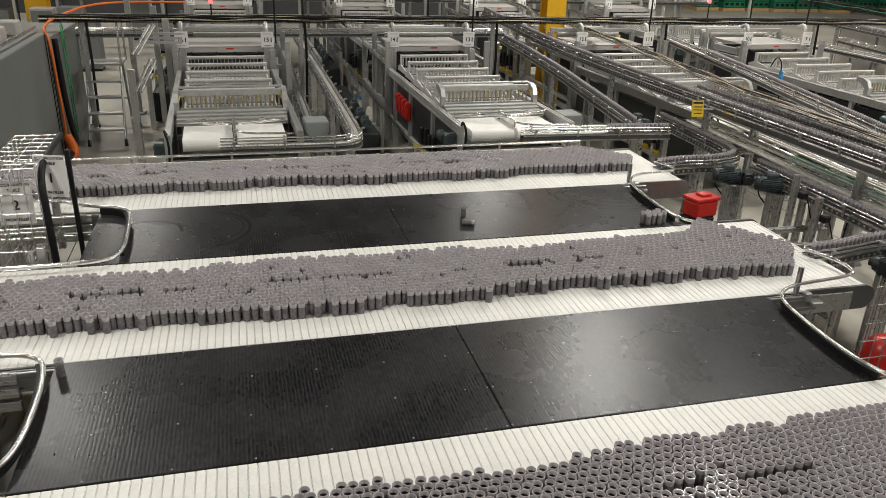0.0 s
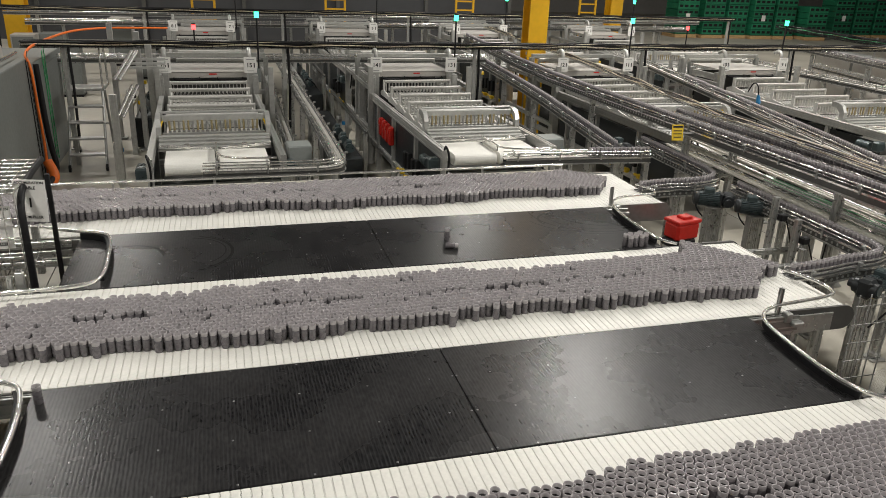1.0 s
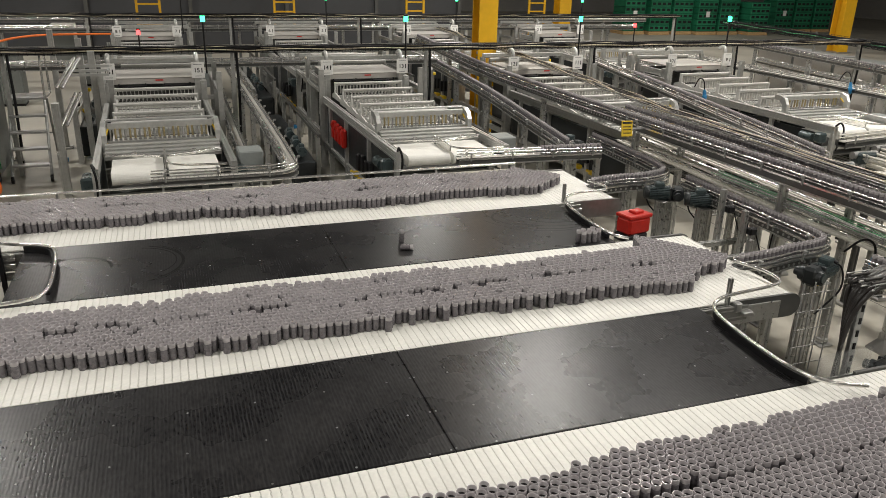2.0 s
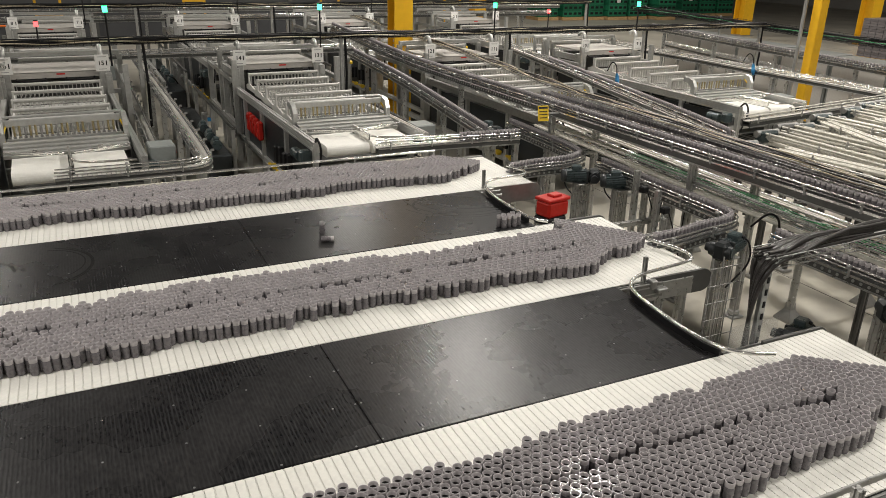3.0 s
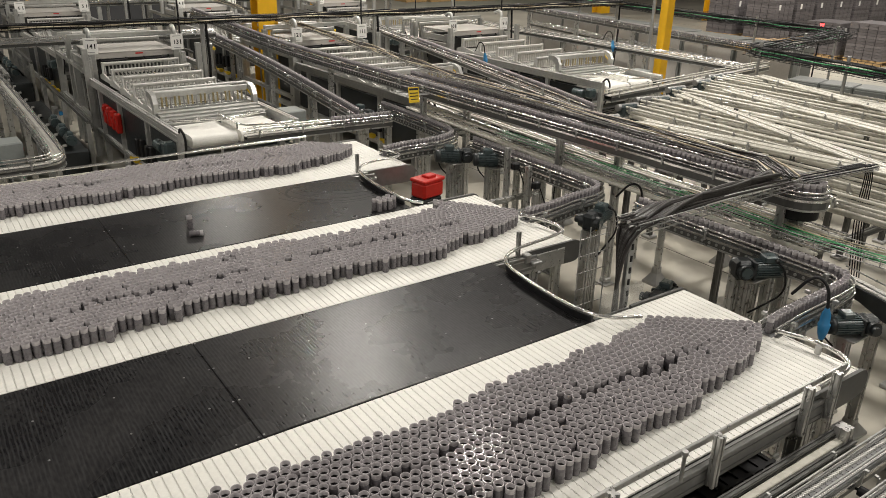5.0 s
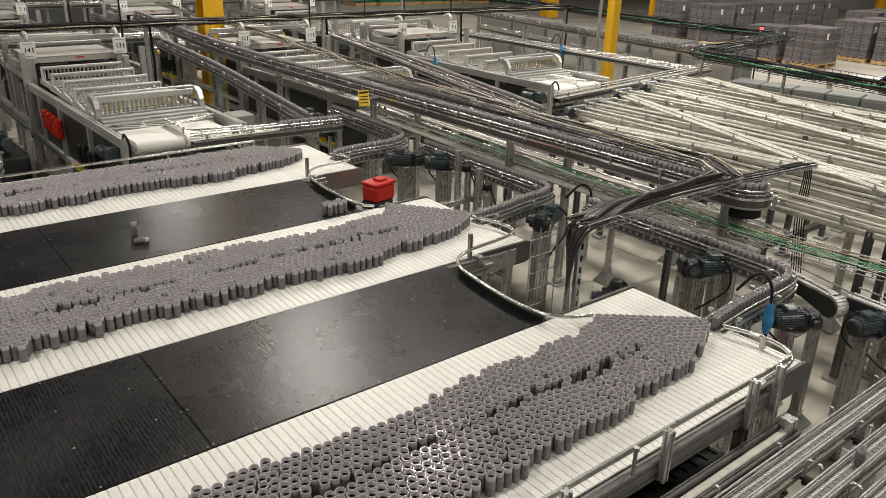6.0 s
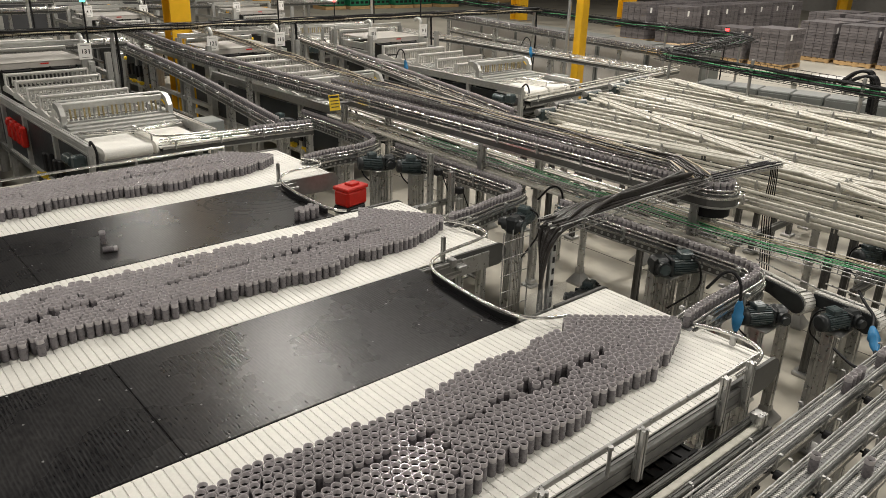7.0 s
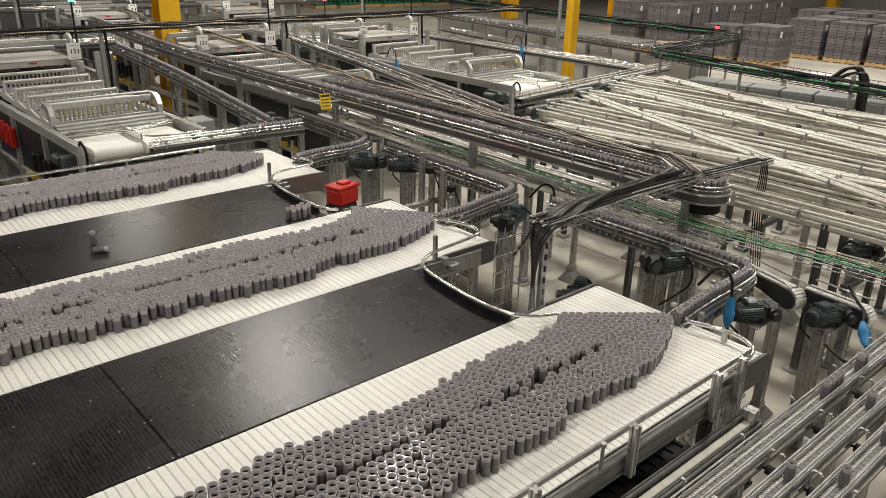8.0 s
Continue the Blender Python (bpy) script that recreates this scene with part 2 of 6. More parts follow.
    def prism(self, outline, lo, hi, axis="z", mat=0, m=None):
        n = len(outline)
        order = {"z": lambda a, b2, c: (a, b2, c), "y": lambda a, b2, c: (a, c, b2), "x": lambda a, b2, c: (c, a, b2)}[axis]
        vs = [order(a, b2, lo) for a, b2 in outline] + [order(a, b2, hi) for a, b2 in outline]
        if m is not None:
            vs = [m @ Vector(p) for p in vs]
        fs = [tuple(range(n))[::-1], tuple(range(n, 2 * n))] + [(k, (k + 1) % n, n + (k + 1) % n, n + k) for k in range(n)]
        if axis == "y":
            fs = [q[::-1] for q in fs]
        return self.add(vs, fs, mat)

    def extr(self, p0, p1, w, h=None, up=(0, 0, 1), mat=0, slot=True):
        """An aluminium profile with a groove along each side."""
        h = h or w
        p0, p1 = Vector(p0), Vector(p1)
        d = (p1 - p0).normalized()
        u = Vector(up)
        if abs(d.dot(u)) > 0.95:
            u = Vector((0, 1, 0))
        s = d.cross(u).normalized()
        u = s.cross(d)
        g, e = 0.006, 0.005
        sec = []
        corners = [(-w / 2, -h / 2), (w / 2, -h / 2), (w / 2, h / 2), (-w / 2, h / 2)]
        for i in range(4):
            a, b2 = Vector(corners[i]), Vector(corners[(i + 1) % 4])
            t = (b2 - a).normalized()
            nrm = Vector((-t.y, t.x))
            sec.append(a + t * 0.003)
            if slot:
                count = 2 if (b2 - a).length > 0.07 else 1
                for j in range(count):
                    mid = a.lerp(b2, (j + 0.5) / count)
                    sec += [mid - t * e, mid - t * e + nrm * g, mid + t * e + nrm * g, mid + t * e]
            sec.append(b2 - t * 0.003)
        n = len(sec)
        vs = [p + s * q.x + u * q.y for p in (p0, p1) for q in sec]
        fs = [(k, (k + 1) % n, n + (k + 1) % n, n + k) for k in range(n)] + [tuple(range(n))[::-1], tuple(range(n, 2 * n))]
        return self.add(vs, fs, mat)

    def mesh(self, name, mats):
        me = bpy.data.meshes.new(name)
        me.from_pydata([tuple(p) for p in self.v], [], self.f)
        for mt in mats if isinstance(mats, (list, tuple)) else [mats]:
            me.materials.append(mt)
        me.polygons.foreach_set("material_index", self.m)
        me.polygons.foreach_set("use_smooth", self.smooth)
        me.update()
        return me


def part(name, b, mats, parent=None, label="", at=None):
    """Links what b gathered as one mesh, under parent."""
    ob = new(name, b.mesh(name, mats) if isinstance(b, Build) else b)
    if parent is not None:
        ob.parent = parent
    if at is not None:
        ob.matrix_basis = at
    if label:
        tagged(ob, label)
    return ob


def thing(name, label, category, group="", kind="", at=None):
    ob = new(name)
    ob.empty_display_size = 0.1
    if at is not None:
        ob.matrix_basis = at
    return tagged(ob, label, category, group, kind)


def arc(cx, cy, r, a0, a1, n=8, z=0.0):
    return [(cx + r * math.cos(radians(a0 + (a1 - a0) * k / n)), cy + r * math.sin(radians(a0 + (a1 - a0) * k / n)), z) for k in range(n + 1)]


def smooth_path(pts, step=0.06, rounds=3):
    """Rounds the corners of a line of points."""
    pts = [Vector(p) for p in pts]
    for _ in range(rounds):
        q = [pts[0]]
        for a, b2 in zip(pts, pts[1:]):
            q += [a.lerp(b2, 0.25), a.lerp(b2, 0.75)]
        pts = q + [pts[-1]]
    return pts


def along(pts, gap, start=0.0):
    """Places and directions every gap metres along a line of points."""
    out, left = [], start
    for a, b2 in zip(pts, pts[1:]):
        a, b2 = Vector(a), Vector(b2)
        ln = (b2 - a).length
        while left <= ln and ln > 0:
            out.append((a.lerp(b2, left / ln), (b2 - a).normalized()))
            left += gap
        left -= ln
    return out

# ---- the hall ----
X0, X1, Y0, Y1, ROOF = -26.0, 44.0, -16.0, 46.0, 9.0


def hall():
    b = Build().box(((X0 + X1) / 2, (Y0 + Y1) / 2, -0.1), (X1 - X0, Y1 - Y0, 0.2))
    floor = tagged(part("floor", b, FLOOR_MAT), "sealed grey concrete factory floor", "floor", kind="structure")
    joints = Build()
    for x in range(-24, 44, 6):
        joints.box((x, 15, 0.001), (0.008, 62, 0.002))
    part("floor_joint", joints, DARK_PANEL, floor)
    for name, c, s in (("wall_north", ((X0 + X1) / 2, Y1 + 0.15, ROOF / 2), (X1 - X0, 0.3, ROOF)),
                       ("wall_south", ((X0 + X1) / 2, Y0 - 0.15, ROOF / 2), (X1 - X0, 0.3, ROOF)),
                       ("wall_west", (X0 - 0.15, (Y0 + Y1) / 2, ROOF / 2), (0.3, Y1 - Y0, ROOF)),
                       ("wall_east", (X1 + 0.15, (Y0 + Y1) / 2, ROOF / 2), (0.3, Y1 - Y0, ROOF))):
        tagged(part(name, Build().box(c, s), HALL_WALL), "pale sheet wall of the factory hall", "wall", kind="structure")
    b = Build().box(((X0 + X1) / 2, (Y0 + Y1) / 2, ROOF + 0.1), (X1 - X0, Y1 - Y0, 0.2))
    for y in range(-14, 46, 6):
        b.box(((X0 + X1) / 2, y, ROOF - 0.2), (X1 - X0, 0.2, 0.4))
    tagged(part("ceiling", b, CEILING), "grey sheet ceiling with steel beams", "ceiling", kind="structure")


def high_bay_lamps():
    first = None
    for i, (x, y) in enumerate(LAMPS):
        if first is None:
            first = thing("high_bay_lamp", "rectangular white high-bay lamp hung from the ceiling", "ceiling lamp", "high-bay lamps",
                          at=pose(x, y, LAMP_Z))
            part("housing", Build().box((0, 0, 0.06), (1.3, 0.5, 0.08), 0.02), WHITE, first)
            part("lens", Build().box((0, 0, 0.012), (1.2, 0.42, 0.014), 0.004), LAMP_GLOW, first, "glowing lamp lens")
            part("hanger", Build().cyl((-0.5, 0, 0.1), (-0.5, 0, ROOF - LAMP_Z), 0.008, 6).cyl((0.5, 0, 0.1), (0.5, 0, ROOF - LAMP_Z), 0.008, 6), STEEL, first)
        else:
            copy_thing(first, pose(x, y, LAMP_Z))
        la = bpy.data.lights.new("lamp_light", "AREA")
        la.shape, la.size, la.size_y, la.energy, la.color = "RECTANGLE", 1.0, 0.36, LAMP_POWER, (1.0, 0.945, 0.865)
        new("lamp_light", la).matrix_basis = pose(x, y, LAMP_Z - 0.02)


hall()
high_bay_lamps()

# ---- accumulation tables ----
V_BELT = 0.1175            # metres a second, rear half to the right, front half back
TOP, PITCH, XE, XL = 1.0, 0.0381, 3.5, -3.2
ROLL_R = 0.062
D = 0.0405                 # tube width
TUBE_H = 0.088
# front edge, middle, rear edge of each wide belt
BELTS = {"near": (1.41, 1.90, 2.46), "middle": (3.375, 3.90, 4.495), "far": (5.47, 6.06, 6.45)}
MOVES = []                 # things and their rows, keyed at the end


def belt_state(s):
    """The pose, in x and z and turn, of a slat whose way from the end roller is s: on top, round the roller, or below."""
    if s >= 0:
        return XE - s, TOP - 0.006, 0.0
    a = -s / ROLL_R
    if a <= math.pi:
        return XE + ROLL_R * math.sin(a), TOP - 0.006 - ROLL_R + ROLL_R * math.cos(a), math.degrees(a)
    return XE - (-s - math.pi * ROLL_R), TOP - 0.006 - 2 * ROLL_R, 180.0


def slat_mesh(y0, y1):
    """One belt module row: a ribbed white slat with hinge knuckles along both edges."""
    w = y1 - y0
    b = Build().box((0, 0, 0), (PITCH - 0.0058, w - 0.002, 0.010), 0.0012)
    n = max(int(w / 0.0254), 2)
    for k in range(n):
        y = -w / 2 + (k + 0.5) * w / n
        b.box((PITCH / 2 - 0.0022, y - w / n * 0.25, -0.0008), (0.0062, w / n * 0.46, 0.0088))
        b.box((-PITCH / 2 + 0.0022, y + w / n * 0.25, -0.0008), (0.0062, w / n * 0.36, 0.0086))
    return b.mesh("slat", WHITE_BELT)


def table(which, right_label):
    yf, ym, yr = BELTS[which]
    t = thing("accumulation_table", f"wide white modular belt table on aluminium legs, {right_label}", "conveyor table", "accumulation tables")
    for y0, y1, way in ((yf, ym, 1), (ym, yr, -1)):
        me = slat_mesh(y0, y1)
        start = -8.1 * V_BELT if way > 0 else -0.25
        stop = XE - XL if way > 0 else XE - XL + 8.1 * V_BELT
        s = start
        while s < stop:
            ob = part("slat", me, None, t)
            yc = (y0 + y1) / 2
            if s + min(0, way * 8 * V_BELT) >= 0.0:
                times = (0.0, 8.0)
            else:
                times = [0.5 * k for k in range(17)]
            rows = []
            for tt in times:
                x, z, a = belt_state(s + way * V_BELT * tt)
                rows.append((tt, pose(x, yc, z, 0, a, 0)))
            ob.matrix_basis = rows[0][1]
            MOVES.append((ob, rows))
            s += PITCH
    # frame
    for y in (yf - 0.022, yr + 0.022):
        part("side_beam", Build().extr((XL - 0.98, y, TOP - 0.062), (XE - 0.35, y, TOP - 0.062), 0.04, 0.10), BEAM_MID, t)
    bed = Build().box(((XL - 0.98 + XE) / 2 - 0.05, (yf + yr) / 2, TOP - 0.055), (XE - XL + 0.88, yr - yf - 0.03, 0.06))
    part("belt_bed", bed, DARK_PANEL, t, "dark bed plate under the belt")
    rol = Build().cyl((XE, yf + 0.01, TOP - 0.006 - ROLL_R), (XE, yr - 0.01, TOP - 0.006 - ROLL_R), ROLL_R - 0.007, 18)
    part("end_roller", rol, BLACK, t)
    for y in (yf - 0.012, yr + 0.012):
        r = 0.078
        out = [(XE - 0.42, TOP - 0.145)] + [(XE + r * math.cos(radians(a)), TOP - 0.068 + r * math.sin(radians(a))) for a in range(-90, 91, 15)] + [(XE - 0.42, TOP + 0.010)]
        cap = Build().prism(out, y - 0.009, y + 0.009, "y")
        part("end_plate", cap, BEAM_MID if which == "far" else DARK_PANEL, t, "grey rounded end plate")
    for x in (3.18, 1.55, -0.1, -1.7, -3.0, -4.05):
        for y in (yf + 0.05, yr - 0.05):
            leg = part("leg", Build().extr((x, y, 0.05), (x, y, TOP - 0.1), 0.08), ALU, t)
            foot = Build().box((x, y, 0.012), (0.11, 0.11, 0.024), 0.006).cyl((x, y, 0.02), (x, y, 0.06), 0.016, 8)
            part("foot", foot, STEEL, leg)
        z = 0.78 if x > 3 else 0.5
        part("cross_beam", Build().extr((x, yf + 0.09, z), (x, yr - 0.09, z), 0.04), ALU, t)
    return t


def black_plate(y0, y1, x0, x1, seam, scuffs=()):
    t = thing("dead_plate", "black plastic dead plate with milled ripples, screwed between two white belts", "plate", "dead plates")
    y0, y1 = y0 + 0.006, y1 - 0.006
    sheets = []
    for a, b2 in ((x0, seam - 0.0015), (seam + 0.0015, x1)):
        b = Build().box(((a + b2) / 2, (y0 + y1) / 2, TOP - 0.006), (b2 - a, y1 - y0, 0.014), 0.003)
        sheets.append(part("sheet", b, PLATE_MAT, t))
    xs = [x0 + 0.25 + 0.31 * k for k in range(int((x1 - x0 - 0.3) / 0.31) + 1)] + [seam - 0.02, seam + 0.02]
    rng = random.Random(5)
    me = Build().sweep([(0, 0, 0), (0, 0, 0.0015), (0, 0, 0.002)], [0.0050, 0.0046, 0.0025], 10).mesh("screw", SCREW)
    for y in (y0 + 0.014, y0 + (y1 - y0) * 0.34, y0 + (y1 - y0) * 0.68, y1 - 0.014):
        for x in xs:
            if x < x1 - 0.05:
                part("screw", me, None, sheets[x > seam], at=pose(x + rng.uniform(-.012, .012), y + rng.uniform(-.004, .004), TOP + 0.001))
    under = Build()
    for x in (x0 + 0.1, (x0 + x1) / 2, x1 - 0.1):
        under.extr((x, y0 - 0.04, TOP - 0.04), (x, y1 + 0.04, TOP - 0.04), 0.05)
    part("support_beam", under, ALU, t)
    for cx, cy, r, a0, a1, w in scuffs:
        ring = [(x, y, TOP + 0.0016) for x, y, _ in arc(cx, cy, r, a0, a1, 22)]
        part("scuff_mark", Build().ribbon(ring, w, 0.0006), SCUFF, t, "dark curved scuff mark")
    return t


def end_guides():
    """Bright bent rails round the ends of the plates and belts."""
    g = "bent guide rails"
    zz = TOP + 0.055
    right = (([(3.43, 3.84), (3.52, 3.62), (3.50, 3.45), (3.38, 3.405), (3.18, 3.385), (2.97, 3.36), (2.85, 3.30), (2.77, 3.18), (2.74, 2.95), (2.72, 2.70), (2.73, 2.50), (2.80, 2.36), (2.96, 2.29)], 3.375),
             ([(3.47, 5.88), (3.54, 5.70), (3.50, 5.58), (3.38, 5.565), (3.15, 5.55), (3.01, 5.46), (2.93, 5.28), (2.90, 5.05), (2.89, 4.75), (2.90, 4.50), (2.98, 4.42)], 5.50))
    for pts, y in right:
        t = thing("guide_rail", "bent bright steel guide rail on a post at a belt end", "guide rail", g)
        line = smooth_path([(a, b2, zz) for a, b2 in pts])
        part("rail", Build().sweep(line, 0.011, 10), CHROME, t)
        curb = [(v.x + 0.012, v.y, 0) for v in line if v.x < 3.0 and v.y < y - 0.08 and v.y > y - 0.93]
        part("curb", Build().ribbon(curb, 0.020, 0.036, dz=TOP + 0.020), BLACK, t, "black plastic curb")
        part("post", Build().extr((3.02, y + 0.0, TOP - 0.12), (3.02, y + 0.0, TOP + 0.16), 0.026), ALU, t)
        part("clamp", Build().box((3.07, y - 0.03, TOP - 0.02), (0.05, 0.05, 0.06), 0.006), STEEL, t)
        part("clamp", Build().box((3.13, y - 0.05, TOP - 0.06), (0.08, 0.05, 0.03), 0.006), STEEL, t)
        part("side_plate", Build().box((3.15, y - 0.035, TOP - 0.075), (0.5, 0.012, 0.12), 0.004), ALU, t)
    left = ([(-1.9, 3.44), (-1.23, 3.40), (-1.09, 3.37), (-1.02, 3.28), (-0.99, 3.02), (-0.99, 2.71), (-1.03, 2.55), (-1.15, 2.46), (-1.9, 2.44)],
            [(-2.0, 5.62), (-1.4, 5.58), (-1.19, 5.44), (-0.93, 5.36), (-0.87, 5.22), (-0.85, 4.90), (-0.84, 4.58), (-0.90, 4.44), (-1.18, 4.41), (-2.0, 4.42)])
    for pts, y in zip(left, (3.375, 5.47)):
        t = thing("guide_rail", "bent bright steel guide rail wrapped round a plate end", "guide rail", g)
        line = smooth_path([(a, b2, zz) for a, b2 in pts])
        part("rail", Build().sweep(line, 0.012, 10), CHROME, t)
        curb = [(v.x - 0.014, v.y, 0) for v in line if v.x > -1.12 and y - 0.86 < v.y < y - 0.06]
        part("curb", Build().ribbon(curb, 0.024, 0.045, dz=TOP + 0.024), BLACK, t, "black plastic curb")
        for k in range(3):
            part("side_beam", Build().extr((-2.2, y - 0.05, TOP - 0.03 - 0.07 * k), (-1.16, y - 0.05, TOP - 0.03 - 0.07 * k), 0.03, 0.05), ALU, t)
        part("post", Build().extr((-1.38, y - 0.02, TOP - 0.25), (-1.38, y - 0.02, TOP + 0.10), 0.045), ALU, t)
        part("post", Build().extr((-1.35, y - 0.90, TOP - 0.2), (-1.35, y - 0.90, TOP + 0.09), 0.03), ALU, t)
    # side rail of the near belt, on four short posts
    t = thing("side_guard", "low aluminium side guard on short posts along the near belt", "guard rail")
    part("rail", Build().box((1.2, 1.40, TOP + 0.085), (4.3, 0.014, 0.03), 0.004), ALU, t)
    for x in (3.17, 2.95, 2.33, 1.74, 1.1, 0.4):
        part("post", Build().extr((x, 1.350, TOP - 0.11), (x, 1.350, TOP + 0.13), 0.036), ALU, t)
    part("knob", Build().sweep([(2.15, 1.37, TOP - 0.02), (2.15, 1.37, TOP + 0.10), (2.15, 1.37, TOP + 0.105), (2.15, 1.37, TOP + 0.12)], [0.008, 0.008, 0.014, 0.012], 10), STEEL, t)
    # bent rail at the near belt's end
    t = thing("guide_rail", "bent bright steel guide rail round the near belt end", "guide rail", g)
    part("rail", Build().sweep(smooth_path([(3.43, 1.80, zz), (3.50, 1.62, zz), (3.47, 1.45, zz), (3.36, 1.39, zz), (3.1, 1.385, zz)]), 0.011, 10), CHROME, t)
    part("bracket", Build().box((3.47, 1.6, TOP + 0.03), (0.02, 0.03, 0.05), 0.004), STEEL, t)
    # rail behind the far belt
    t = thing("back_rail", "two slim pale rails along the rear of the far belt", "guard rail")
    part("rail", Build().cyl((-2.0, 6.47, TOP + 0.10), (3.0, 6.47, TOP + 0.10), 0.011, 8), CHROME, t)
    part("rail", Build().box((0.5, 6.48, TOP + 0.03), (5.0, 0.012, 0.03), 0.003), PALE_RAIL, t)
    for k in range(7):
        part("post", Build().box((-1.8 + 0.8 * k, 6.485, TOP + 0.04), (0.02, 0.014, 0.14), 0.003), ALU, t)


# ---- tubes ----


def tube_arrays(n=12):
    """Vertices, faces, material per face of one open tube standing on z = 0."""
    r = D / 2
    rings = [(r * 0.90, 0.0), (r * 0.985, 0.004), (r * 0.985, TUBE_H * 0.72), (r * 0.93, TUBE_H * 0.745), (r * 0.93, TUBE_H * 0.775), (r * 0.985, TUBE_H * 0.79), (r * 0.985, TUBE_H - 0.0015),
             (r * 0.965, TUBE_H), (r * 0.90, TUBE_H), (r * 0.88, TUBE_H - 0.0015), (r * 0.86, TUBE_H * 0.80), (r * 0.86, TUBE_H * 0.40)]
    # 2 paints shade on the inner wall below the neck
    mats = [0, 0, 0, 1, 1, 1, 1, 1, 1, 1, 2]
    vs = [(a * math.cos(2 * math.pi * k / n), a * math.sin(2 * math.pi * k / n), z) for a, z in rings for k in range(n)]
    fs, ms = [], []
    for i in range(len(rings) - 1):
        for k in range(n):
            fs.append((i * n + k, i * n + (k + 1) % n, (i + 1) * n + (k + 1) % n, (i + 1) * n + k))
            ms.append(mats[i])
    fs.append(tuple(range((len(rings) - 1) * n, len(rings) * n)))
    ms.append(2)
    return np.array(vs), fs, ms


TV, TF, TM = tube_arrays()
TUBE_MATS = [TUBE_BODY, TUBE_NECK, TUBE_SHADE]


def tube_mesh(name, spots):
    """One mesh of tubes standing at spots (x, y, turn, lean)."""
    me = bpy.data.meshes.new(name)
    allv, allf = [], []
    for i, (x, y, z) in enumerate(spots):
        allv.append(TV + np.array((x, y, z)))
        n = i * len(TV)
        allf.extend(tuple(k + n for k in q) for q in TF)
    me.from_pydata(np.concatenate(allv).tolist(), [], allf)
    for mt in TUBE_MATS:
        me.materials.append(mt)
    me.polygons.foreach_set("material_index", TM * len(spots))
    me.polygons.foreach_set("use_smooth", [len(q) == 4 and not 7 * 12 <= i < 8 * 12 for i, q in enumerate(TF)] * len(spots))
    me.update()
    return me


def settle(p, fixed, vel, walls, steps, dt, keep):
    """Moves round tubes by the belts under them; they push one another and slide along the guides. Gives the places at each whole second."""
    out = [p.copy()]
    reach, pairs = D * 1.6, None
    for k in range(steps):
        p += vel(p, fixed) * dt
        if k % 6 == 0:
            d = p[:, None, :] - p[None, :, :]
            i, j = np.where((np.abs(d[..., 0]) < reach) & (np.abs(d[..., 1]) < reach))
            sel = i < j
            i, j = i[sel], j[sel]
        for _ in range(5):
            d = p[i] - p[j]
            ln = np.sqrt((d * d).sum(1)) + 1e-9
            push = np.clip(D - ln, 0, None)
            wi, wj = np.where(fixed[i], 0.0, 1.0), np.where(fixed[j], 0.0, 1.0)
            tot = np.clip(wi + wj, 1, None)
            step = d / ln[:, None] * push[:, None] * 0.9
            np.add.at(p, i, step * (wi / tot)[:, None])
            np.add.at(p, j, -step * (wj / tot)[:, None])
            for nx, ny, c in walls:
                over = np.clip(p[:, 0] * nx + p[:, 1] * ny - c, 0, None)
                p -= over[:, None] * np.array((nx, ny))
        if (k + 1) % keep == 0:
            out.append(p.copy())
    return out


